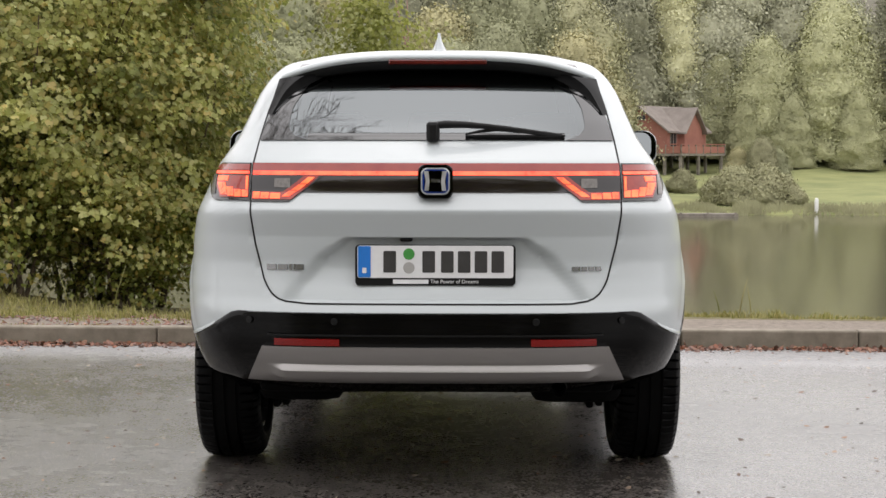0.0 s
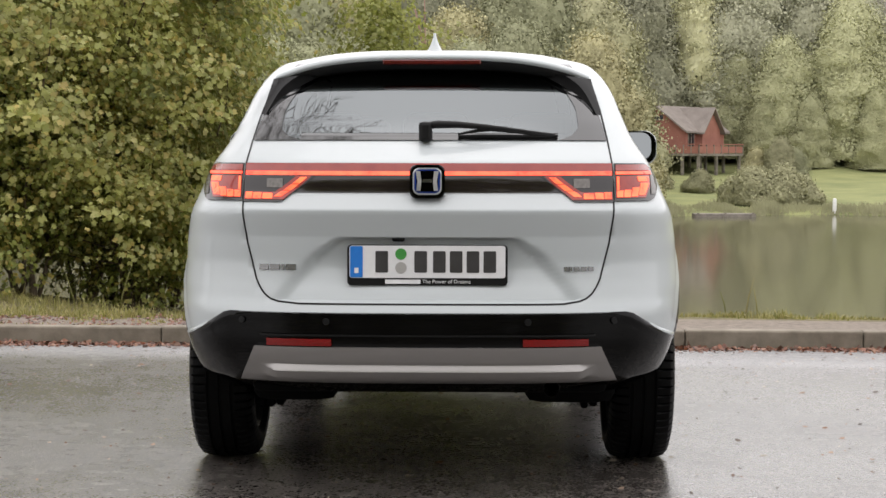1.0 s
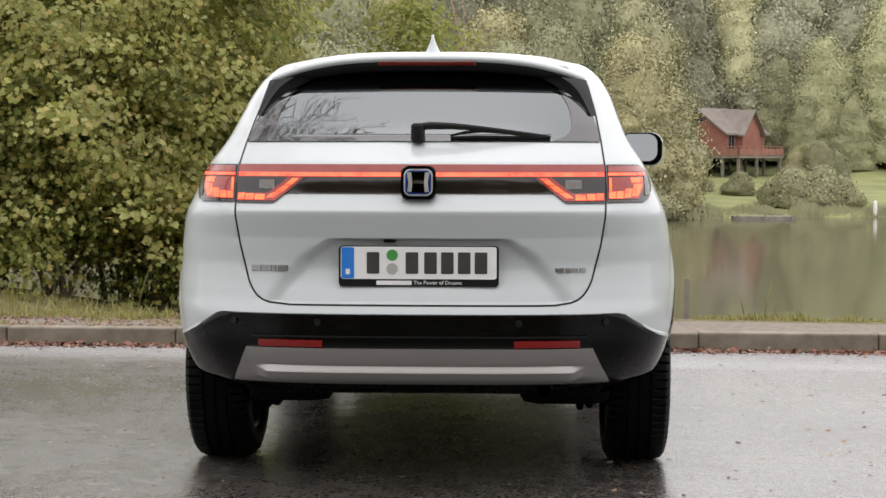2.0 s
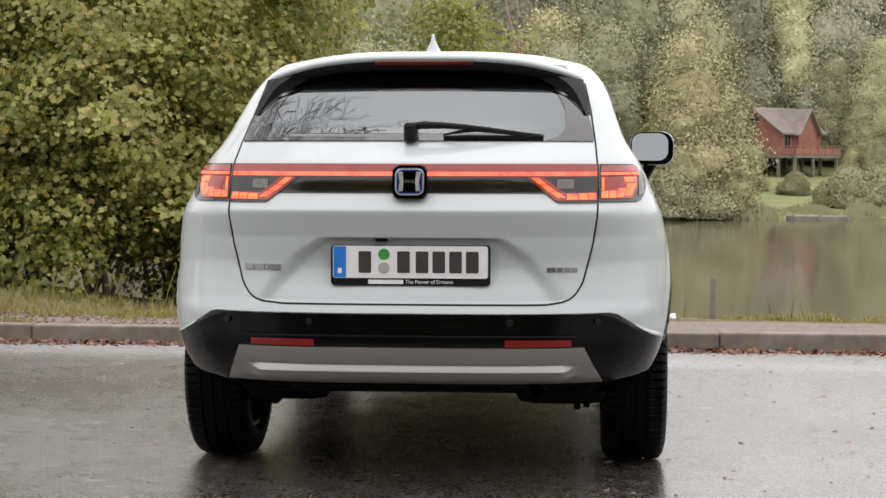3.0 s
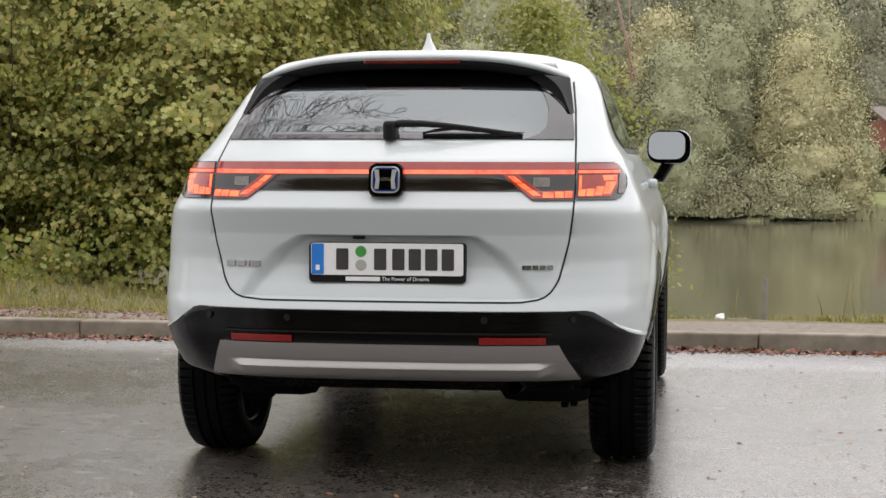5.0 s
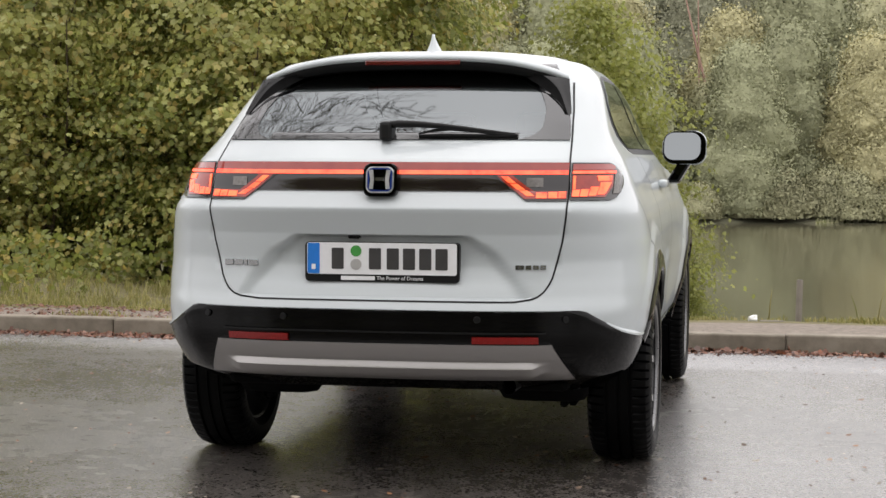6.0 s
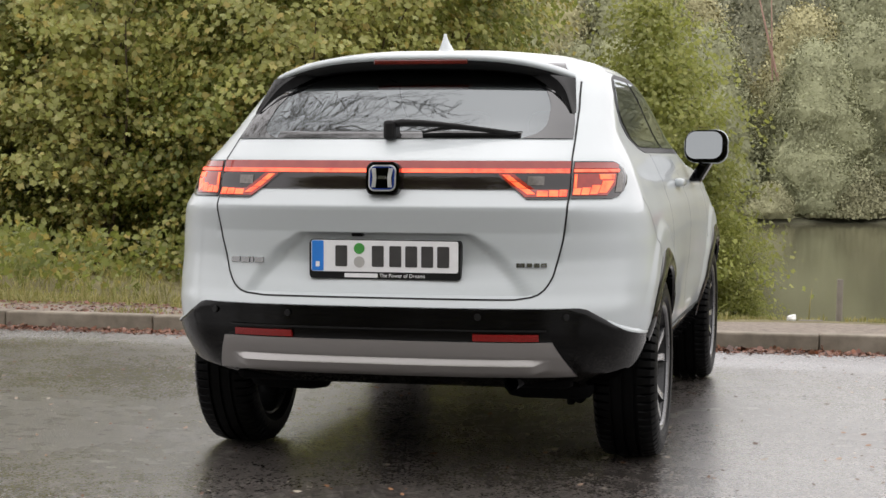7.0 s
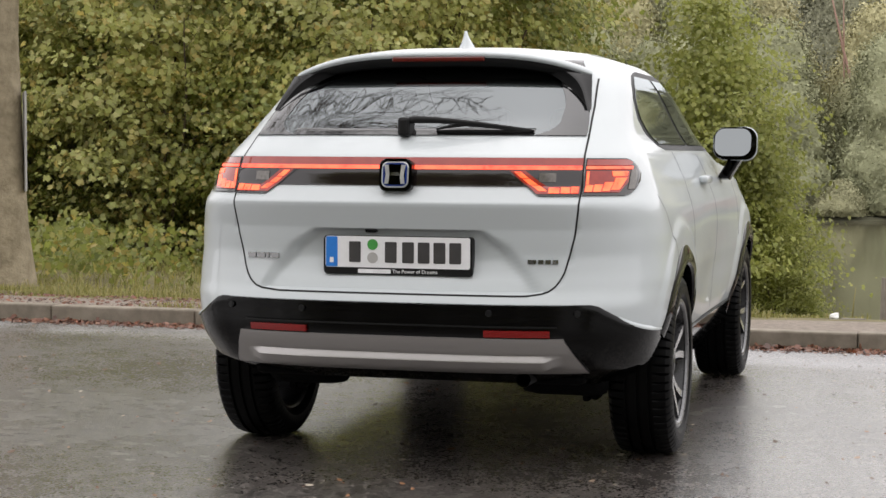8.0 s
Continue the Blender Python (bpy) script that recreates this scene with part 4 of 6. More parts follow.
        win = part("window", bm, M["wool"], thing)
        bm = bmesh.new()
        box_bm(bm, xx - 0.52, xx + 0.52, -0.07, -0.02, zz - 0.08, zz)
        part("window_sill", bm, M["wood_grey"], win)
    bm = bmesh.new()
    box_bm(bm, w - 0.03, w + 0.05, 0.45, 1.30, fl + 0.15, fl + 1.75)
    win = part("window", bm, M["wool"], thing)
    for y0, y1 in ((0.38, 0.46), (0.84, 0.91), (1.29, 1.37)):
        bm = bmesh.new()
        box_bm(bm, w + 0.0, w + 0.08, y0, y1, fl + 0.1, fl + 1.8)
        part("window_frame", bm, M["wood_grey"], win)


cabin()


def jetty():
    thing = empty("jetty", "low weathered wooden jetty on the far shore", "jetty", Matrix.Translation((15.5, 104.5, LAKE)))
    bm = bmesh.new()
    box_bm(bm, -1.9, 1.9, -0.7, 0.9, -0.15, 0.2)
    part("deck", bm, M["wood_grey"], thing)
    for xx in (-1.7, 0, 1.7):
        bm = bmesh.new()
        box_bm(bm, xx - 0.07, xx + 0.07, -0.8, -0.7, -0.8, 0.28)
        part("post", bm, M["wood_grey"], thing)


jetty()


def leaning_trunk(x0, y0, dx, h, r):
    V, F = tube_data([(0, 0, -1), (dx * 0.3, 0, h * 0.35), (dx * 0.7, 0, h * 0.7), (dx, 0, h)], [r, r * 0.85, r * 0.6, r * 0.25], 7)
    ob = mesh_object("leaning_tree", V, F, M["red_bark"])
    ob.location = (x0, y0, ground_z(x0, y0))
    tagged(ob, "bare reddish leaning trunk among the far trees", "tree")


leaning_trunk(-1.4, 117, -3.2, 14, 0.16)
leaning_trunk(-3.4, 117, -0.3, 15, 0.09)


def lake_post():
    bm = bmesh.new()
    bmesh.ops.create_cone(bm, cap_ends=True, segments=12, radius1=0.024, radius2=0.021, depth=0.75)
    for v in bm.verts:
        v.co.x += 0.02 * v.co.z
    ob = part("wooden_post", bm, M["wood_grey"], smooth=False)
    ob.location = (1.50, 6.49, -0.08)
    tagged(ob, "short weathered wooden post on the lake edge", "post")


lake_post()


def far_post(x, y, h, r, material, label):
    """A slim post with a domed cap on the far bank."""
    prof = [(0.0, r), (h * 0.9, r), (h * 0.96, r * 0.8), (h, r * 0.2)]
    V, F = revolve_up(prof)
    ob = mesh_object("marker_post", V, F, material)
    ob.location = (x, y, ground_z(x, y) - 0.1)
    tagged(ob, label, "post")


def revolve_up(profile, seg=10):
    """A surface of revolution about z from (z, r) pairs, capped at the top."""
    V = [(r * math.cos(2 * math.pi * k / seg), r * math.sin(2 * math.pi * k / seg), z) for z, r in profile for k in range(seg)]
    F = [(j * seg + k, j * seg + (k + 1) % seg, (j + 1) * seg + (k + 1) % seg, (j + 1) * seg + k) for j in range(len(profile) - 1) for k in range(seg)]
    F.append(tuple((len(profile) - 1) * seg + k for k in range(seg)))
    return V, F


far_post(23.3, 109.0, 1.0, 0.13, M["white_thing"], "short white post on the far meadow shore")
far_post(10.3, 106.8, 1.2, 0.10, M["wood_grey"], "slim pale post on the far meadow shore")


# ---- unseen trees added behind the camera, and the misty backdrop beyond the hill ----
# Added out of view, sized to darken reflections and block low sky.
for k, x in enumerate(np.arange(-9, 9.1, 3.0)):
    again(maple_b if k % 2 else maple_a, float(x + 0.9 * math.sin(3 * k)), float(-20 + 2.0 * math.sin(1.7 * k)), 37 * k % 360, 1.9)
for k, x in enumerate(np.arange(-45, 46, 6.0)):
    again(maple_a if k % 2 else maple_b, float(x), float(-34 + 2.0 * math.sin(1.3 * k)), 53 * k % 360, 1.1)

# Backdrop tone and faint emission stand in for bright mist.
m, n, l, b = node_mat("mist_glow")
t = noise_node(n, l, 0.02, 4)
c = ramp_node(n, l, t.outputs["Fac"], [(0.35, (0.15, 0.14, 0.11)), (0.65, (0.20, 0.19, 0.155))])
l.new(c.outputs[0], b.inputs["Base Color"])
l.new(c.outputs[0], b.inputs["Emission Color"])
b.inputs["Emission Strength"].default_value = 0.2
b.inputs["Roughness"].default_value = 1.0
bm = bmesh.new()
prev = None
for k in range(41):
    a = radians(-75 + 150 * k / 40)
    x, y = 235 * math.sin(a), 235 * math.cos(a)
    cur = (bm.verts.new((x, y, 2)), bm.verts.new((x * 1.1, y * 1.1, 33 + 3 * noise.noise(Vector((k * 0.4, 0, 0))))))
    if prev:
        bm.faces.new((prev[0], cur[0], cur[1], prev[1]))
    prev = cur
tagged(part("backdrop", bm, m, smooth=True), "backdrop tinted and faintly glowing as a misty hillside far behind the woods", "backdrop", kind="structure")


# sign board fixed to the roadside tree, seen edge-on
sign = empty("sign_board", "grey metal sign board seen edge-on beside the trunk", "sign", Matrix.Translation((-5.925, 8.25, ground_z(-5.9, 8.25))) @ Matrix.Rotation(radians(121), 4, "Z"))
bm = bmesh.new()
box_bm(bm, -0.20, 0.20, -0.010, 0.010, 0.86, 1.74, 0.008)
part("board", bm, M["sign_grey"], sign)


def overhanging_tree():
    """A bare tree beside the lot whose limbs hang over the car; it shows in the rear window."""
    thing = empty("bare_tree", "leafless tree whose twigs hang over the lot", "tree", Matrix.Translation((-8.2, 0.4, 0)))
    rng = np.random.default_rng(15)
    sets = [tube_data([(0, 0, -0.2), (0, 0, 0.3), (0.05, 0, 2.5), (0.1, 0, 5.0), (0.2, 0.1, 8.0)], [0.3, 0.2, 0.16, 0.13, 0.05], 14)]
    for z, dx, dy, dz, ln in ((5.2, 1.0, 0.30, 0.16, 6.0), (5.8, 1.0, 0.42, 0.10, 6.2), (6.4, 1.0, 0.50, 0.05, 5.4), (5.0, 1.0, 0.55, 0.25, 5.6), (7.0, -0.6, 0.3, 0.5, 3.0)):
        out = []
        limb(rng, Vector((0.1, 0, z)), Vector((dx, dy, dz)).normalized(), 1.05 * ln, 0.05, 3, out)
        for p, r in out:
            sets.append(tube_data(p, [max(q, 0.004) for q in r], 6 if r[0] > 0.03 else 3, False))
    V, F = merge(*sets)
    mesh_object("trunk", V, F, M["bark"], thing)


overhanging_tree()

# crumpled white litter by the post
rng = np.random.default_rng(9)
bm = bmesh.new()
bmesh.ops.create_icosphere(bm, subdivisions=2, radius=0.035)
for v in bm.verts:
    v.co *= 1 + 0.5 * noise.noise(v.co * 45)
    v.co.z *= 0.8
bmesh.ops.translate(bm, vec=(1.20, 6.08, 0.055), verts=bm.verts)
tagged(part("litter_scrap", bm, M["white_thing"]), "crumpled white scrap lying on the verge", "litter")
bm = bmesh.new()
box_bm(bm, 1.24, 1.40, 6.06, 6.09, 0.035, 0.05, 0.006)
tagged(part("litter_stick", bm, M["wood_grey"]), "short pale stick lying on the verge", "stick")
# tall dry stalks on the lake edge
V, F = [], []
for x, y, h, lean in ((2.02, 6.35, 0.26, 0.06), (2.10, 6.3, 0.2, -0.03), (1.30, 6.4, 0.2, 0.02), (-2.3, 6.1, 0.35, 0.1), (-2.6, 6.2, 0.3, -0.08), (3.4, 6.3, 0.25, 0.05), (1.9, 6.4, 0.17, -0.05)):
    z = ground_z(x, y)
    a, b = tube_data([(x, y, z - 0.02), (x + lean * 0.4, y, z + h * 0.5), (x + lean, y, z + h)], [0.005, 0.004, 0.002], 5)
    V, F = merge((V, F), (a, b))
tagged(mesh_object("dry_stalks", V, F, M["grass"]), "a few dry straw-coloured stalks above the grass", "grass", kind="stuff")


# ---- the car: surfaces ----
def table(zs, vals, sigma=0.008):
    """A smoothed curve through a table of heights and values."""
    g = np.linspace(0.2, 1.7, 1501)
    v = np.interp(g, zs, vals)
    k = np.exp(-0.5 * (np.arange(-40, 41) * 0.001 / sigma) ** 2)
    k /= k.sum()
    s = np.convolve(np.pad(v, 40, mode="edge"), k, mode="valid")
    return lambda z: np.interp(z, g, s)


half_w = table([0.25, 0.38, 0.48, 0.56, 0.69, 0.85, 0.93, 1.02, 1.08, 1.13, 1.17, 1.21, 1.29, 1.37, 1.43, 1.48, 1.52, 1.545],
               [0.79, 0.826, 0.850, 0.866, 0.880, 0.872, 0.858, 0.823, 0.798, 0.772, 0.744, 0.722, 0.697, 0.674, 0.646, 0.602, 0.550, 0.48], 0.014)
rear_y = table([0.25, 0.37, 0.40, 0.46, 0.50, 0.525, 0.60, 0.618, 0.66, 0.72, 0.78, 0.87, 0.945, 0.958, 1.015, 1.06, 1.115, 1.19, 1.25, 1.35, 1.45, 1.50, 1.53, 1.545],
               [0.16, 0.07, 0.03, -0.025, -0.048, -0.052, -0.052, -0.05, -0.028, -0.012, -0.004, -0.014, -0.038, -0.040, 0.002, 0.008, 0.030, 0.135, 0.225, 0.395, 0.58, 0.66, 0.72, 0.80], 0.003)
front_y = table([0.25, 0.45, 0.7, 0.95, 1.06, 1.075, 1.10, 1.3, 1.5, 1.545], [3.95, 4.05, 4.10, 4.02, 3.85, 3.35, 3.2, 2.75, 2.2, 1.9], 0.008)
CORNER = 0.57
SE = 3.0


def corner_d(z):
    return np.interp(z, [0.3, 1.1, 1.2, 1.5], [CORNER, CORNER, 0.50, 0.42])


def deform(x, y, z):
    """Raises the roof line, lowers the bonnet and draws in the waist."""
    up = sstep(1.15, 1.5, z)
    z = z + 0.002 * up * sstep(0.55, 1.5, y) - 0.03 * up * sstep(1.9, 2.8, y)
    z = z - 0.012 * sstep(1.46, 1.54, z)
    z = z - 0.022 * sstep(1.48, 1.545, z) * sstep(0.15, 0.62, np.abs(x))
    z = z - 0.13 * sstep(2.9, 4.1, y) * sstep(0.55, 1.05, z)
    tuck = 0.022 * np.exp(-((y - 2.0) / 0.55) ** 2) * np.exp(-((z - 0.62) / 0.17) ** 2)
    flare = 0.002 * (np.exp(-((y - 0.82) / 0.3) ** 2) + np.exp(-((y - 3.25) / 0.3) ** 2)) * np.exp(-((z - 0.78) / 0.16) ** 2)
    crease = 0.006 * np.exp(-((z - 1.035 + 0.02 * (y - 1)) / 0.012) ** 2) * sstep(0.5, 0.9, y)
    for wy in (0.80, 3.25):
        reach = np.hypot(y - wy, z - 0.342)
        flare = flare + 0.010 * (1 - sstep(0.525, 0.55, reach)) * sstep(0.30, 0.40, reach) * sstep(0.42, 0.55, z)
    s = np.sign(x) * sstep(0.45, 0.7, np.abs(x))
    return x + s * (flare + crease - tuck), y, z


def rear_point(x, z, off=0.0):
    """A point of the rear surface at width x and height z, moved out by off."""
    w, d = float(half_w(z)), float(corner_d(z))

    def yy(xx, zz):
        ww = float(half_w(zz))
        r = min(0.99999, abs(xx) / ww)
        return float(rear_y(zz)) + float(corner_d(zz)) * (1 - (1 - r ** SE) ** (1 / SE))
    y = yy(x, z)
    if off:
        e = 0.004
        xs = x - math.copysign(e, x) if abs(x) > e else x
        gx = (y - yy(xs, z)) / (x - xs) if x != xs else 0.0
        gz = (yy(x, z + e) - yy(x, z - e)) / (2 * e)
        n = Vector((gx, -1, gz)).normalized()
        x, y, z = x + n.x * off, y + n.y * off, z + n.z * off
    return deform(x, y, z)


def side_point(y, z, off=0.0, side=1):
    """A point of the side surface at length y and height z."""
    w, d = float(half_w(z)), float(corner_d(z))
    ry, fy = float(rear_y(z)), float(front_y(z))
    x = w
    if y < ry + d:
        q = min(1, max(0, (ry + d - y) / d))
        x = w * (1 - q ** SE) ** (1 / SE)
    fd = 0.8
    if y > fy - fd:
        q = min(1, max(0, (y - fy + fd) / fd))
        x = w * (1 - q ** 3) ** (1 / 3)
    x, y, z = deform(x + off, y, z)
    return side * x, y, z


def ring(z, na=44, ns=80, nf=14):
    """Outline of the right half of the body at a height, from the rear middle to the front middle."""
    w, d = float(half_w(z)), float(corner_d(z))
    ry, fy, fd = float(rear_y(z)), float(front_y(z)), 0.8
    pts = []
    for k in range(na):
        a = math.pi / 2 * k / na
        s, c = math.sin(a), math.cos(a)
        r = (s ** SE + c ** SE) ** (-1 / SE)
        pts.append((w * s * r, ry + d * (1 - c * r)))
    y0, y1 = ry + d, fy - fd
    if y1 < y0 + 0.1:
        y1 = y0 + 0.1
    for k in range(ns):
        pts.append((w, y0 + (y1 - y0) * k / ns))
    for k in range(nf + 1):
        a = math.pi / 2 * (1 - k / nf)
        s, c = math.sin(a), math.cos(a)
        r = (s ** 3 + c ** 3) ** (-1 / 3)
        pts.append((w * s * r, fy - fd * (1 - c * r)))
    return pts


WHEELS = [(-1, 0.80), (1, 0.80), (-1, 3.25), (1, 3.25)]
WHEEL_R, WHEEL_X, ARCH_R = 0.342, 0.766, 0.385


def lower_edge(x, y):
    """Height of the painted body's lower edge round the car."""
    if y < 0.62:
        a = abs(x)
        return float(np.interp(a, [0, 0.665, 0.69, 0.78, 0.90], [0.616, 0.616, 0.610, 0.555, 0.505]))
    return float(np.interp(y, [0.62, 0.9, 1.3, 3.0, 3.6, 4.2], [0.505, 0.45, 0.40, 0.40, 0.45, 0.42]))


# openings, as tables of height to half width (rear) or to length (side)
gate_half = table([0.645, 0.650, 0.660, 0.678, 0.70, 0.724, 0.845, 0.94, 1.0, 1.11, 1.19, 1.3, 1.42, 1.47, 1.50], [0.44, 0.495, 0.527, 0.550, 0.565, 0.577, 0.608, 0.622, 0.625, 0.623, 0.616, 0.602, 0.578, 0.562, 0.545], 0.002)
glass_half = table([1.185, 1.19, 1.25, 1.33, 1.42, 1.47], [0.602, 0.604, 0.594, 0.572, 0.535, 0.50], 0.004)


def in_rear_glass(x, z):
    return 1.215 < z < 1.46 and abs(x) < float(glass_half(z)) - 0.03


WIN = {"z": [1.145, 1.16, 1.20, 1.26, 1.34, 1.40, 1.437, 1.462], "rear": [1.14, 1.00, 0.86, 0.775, 0.805, 0.895, 1.01, 1.29]}


def win_rear(z):
    return float(np.interp(z, WIN["z"], WIN["rear"]))


def win_front(z):
    return float(np.interp(z, [1.145, 1.455], [3.0, 2.15]))


def in_side_window(y, z):
    return 1.175 < z < 1.425 and win_rear(z) + 0.04 < y < win_front(z) - 0.05


car = empty("car", "pearl white compact crossover parked with its tail lights lit", "car")


def both(pts_faces):
    """Adds the mirrored half."""
    V, F = pts_faces
    n = len(V)
    return V + [(-x, y, z) for x, y, z in V], F + [tuple(i + n for i in reversed(f)) for f in F]


def body_shell():
    levels = np.concatenate([np.linspace(0, 1, 64) ** 1.0 * 0.88, 0.88 + 0.12 * np.linspace(0, 1, 12)[1:]])
    top = 1.545
    cols = len(ring(0.6))
    grid = np.zeros((len(levels), cols, 3))
    # lower edge for each column, then even rows up to the roof
    base = ring(0.58)
    for i in range(cols):
        x, y = base[i]
        zb = lower_edge(x, y)
        for j, v in enumerate(levels):
            z = zb + (top - zb) * v
            px, py = ring_cache(z)[i]
            grid[j, i] = (px, py, z)
    V, F = [], []
    for j in range(len(levels)):
        for i in range(cols):
            x, y, z = grid[j, i]
            gx = abs(x)
            inset = 0.0
            if 0.66 < z < 1.2 and gx < float(gate_half(z)) - 0.03 and y < 0.5:
                inset = 0.05
            p = deform(x, y + inset, z)
            V.append(p)
    for j in range(len(levels) - 1):
        for i in range(cols - 1):
            c = (grid[j, i] + grid[j + 1, i + 1] + grid[j + 1, i] + grid[j, i + 1]) / 4
            if c[1] < 1.0 and in_rear_glass(c[0], c[2]):
                continue
            if in_side_window(c[1], c[2]) and c[0] > 0.4:
                continue
            if any(math.hypot(c[1] - wy, c[2] - WHEEL_R) < ARCH_R + 0.012 and c[0] > 0.6 for _, wy in WHEELS):
                continue
            F.append((j * cols + i, j * cols + i + 1, (j + 1) * cols + i + 1, (j + 1) * cols + i))
    # roof skin
    o = len(V)
    jt = len(levels) - 1
    m = 12
    for i in range(cols):
        x, y, z = grid[jt, i]
        for k in range(1, m + 1):
            f = 1 - k / m
            crown = 0.012 * (1 - f * f)
            V.append(deform(x * f, y, z + crown * sstep(0.80, 1.0, y) * (1 - sstep(1.7, 1.95, y))))
    for i in range(cols - 1):
        prev = [jt * cols + i, jt * cols + i + 1]
        for k in range(m):
            cur = [o + i * m + k, o + (i + 1) * m + k]
            F.append((prev[0], prev[1], cur[1], cur[0]))
            prev = cur
    V, F = both((V, F))
    ob = mesh_object("body", V, F, M["paint"], car, "pearl white painted body shell")
    return ob


_cache = {}


def ring_cache(z):
    k = round(z, 4)
    if k not in _cache:
        _cache[k] = ring(k)
    return _cache[k]


body = body_shell()


def rear_patch(name, zs, left, right, material, parent, label="", nx=24, off=0.003, depth=0.012, extra=None, edge=0.0, smooth=True):
    """A panel that follows the rear surface between two edges, with a turned-in rim."""
    V, F = [], []
    n = nx + 1
    for z in zs:
        l, r = left(z), right(z)
        for k in range(n):
            x = l + (r - l) * k / nx
            o = off
            if edge and (k in (0, nx) or z in (zs[0], zs[-1])):
                o = off - edge
            if extra:
                o += extra(x, z)
            V.append(rear_point(x, z, o))
    rows = len(zs)
    for j in range(rows - 1):
        for k in range(nx):
            F.append((j * n + k, j * n + k + 1, (j + 1) * n + k + 1, (j + 1) * n + k))
    rim = [k for k in range(n)] + [j * n + nx for j in range(1, rows)] + [(rows - 1) * n + k for k in range(nx - 1, -1, -1)] + [j * n for j in range(rows - 2, 0, -1)]
    o = len(V)
    for i in rim:
        x, y, z = V[i]
        V.append((x * (1 - 0.2 * depth), y + depth, z))
    for k in range(len(rim)):
        k2 = (k + 1) % len(rim)
        F.append((rim[k2], rim[k], o + k, o + k2))
    ob = mesh_object(name, V, F, material, parent, label, smooth)
    ob.data.set_sharp_from_angle(angle=radians(40))
    return ob


def rear_strip(name, pts, width, material, parent, off=0.002, label=""):
    """A narrow band along a line of (x, z) on the rear surface."""
    V, F = [], []
    for k, (x, z) in enumerate(pts):
        a, b = pts[max(0, k - 1)], pts[min(len(pts) - 1, k + 1)]
        d = Vector((b[0] - a[0], b[1] - a[1])).normalized()
        nx, nz = -d.y * width / 2, d.x * width / 2
        V += [rear_point(x + nx, z + nz, off), rear_point(x - nx, z - nz, off)]
        if k:
            F.append((2 * k - 2, 2 * k - 1, 2 * k + 1, 2 * k))
    return mesh_object(name, V, F, material, parent, label)


# ---- tailgate ----
def plate_pocket(x, z):
    """Depth of the recess round the number plate."""
    a = abs(x)
    top = sstep(0.872, 0.850, z) if z > 0.8 else 1.0
    half = np.interp(z, [0.66, 0.74, 0.80, 0.862], [0.50, 0.44, 0.385, 0.30])
    side = 1 - sstep(half - 0.03, half + 0.02, a)
    fade = sstep(0.66, 0.80, z)
    return -float(0.034 * (1 - sstep(0.854, 0.870, z)) * side * (0.35 + 0.65 * fade))


zs = sorted(set(np.round(np.concatenate([[0.646, 0.649, 0.653, 0.66, 0.668, 0.678], np.arange(0.69, 0.84, 0.014), np.arange(0.842, 0.882, 0.0045), np.arange(0.89, 1.02, 0.011), [0.938, 0.942, 0.946, 0.949, 0.952, 0.955, 0.958, 0.961, 0.963, 0.966, 1.02, 1.05, 1.08, 1.105, 1.118], np.arange(1.13, 1.205, 0.012)]), 4)))
gap = 0.0035
tailgate = rear_patch("tailgate", zs, lambda z: -float(gate_half(z)) + gap, lambda z: float(gate_half(z)) - gap, M["paint"], car, "white tailgate with a recess for the plate", 150, 0.0015, 0.02, extra=plate_pocket, edge=0.001)
edge_pts = [(s * float(gate_half(z)), z) for s, zz in ((-1, np.arange(1.412, 0.646, -0.008)),) for z in zz] + [(x, 0.6455) for x in np.arange(-0.43, 0.44, 0.03)] + [(float(gate_half(z)), z) for z in np.arange(0.646, 1.412, 0.008)]
rear_strip("shut_line", edge_pts, 0.006, M["gap"], car, 0.0012)

# rear window
zs = np.linspace(1.188, 1.475, 20)
rear_glass = rear_patch("rear_window", list(zs), lambda z: -float(glass_half(z)) - 0.006, lambda z: float(glass_half(z)) + 0.006, M["glass"], car, "tinted rear window reflecting sky and bare branches", 40, 0.004, 0.004)
for s in (-1, 1):
    f = lambda z, s=s: s * (float(glass_half(z)) + 0.006)
    g = lambda z, s=s: s * (float(glass_half(z)) - np.interp(z, [1.19, 1.205, 1.23, 1.3, 1.4, 1.47], [0.16, 0.11, 0.085, 0.07, 0.085, 0.12]))
    rear_patch("window_border", list(zs), g if s > 0 else f, f if s > 0 else g, M["ceramic"], rear_glass, "", 5, 0.006, 0.002)
rear_patch("window_border", [1.188, 1.20, 1.212], lambda z: -0.44, lambda z: 0.44, M["ceramic"], rear_glass, "", 40, 0.006, 0.002)


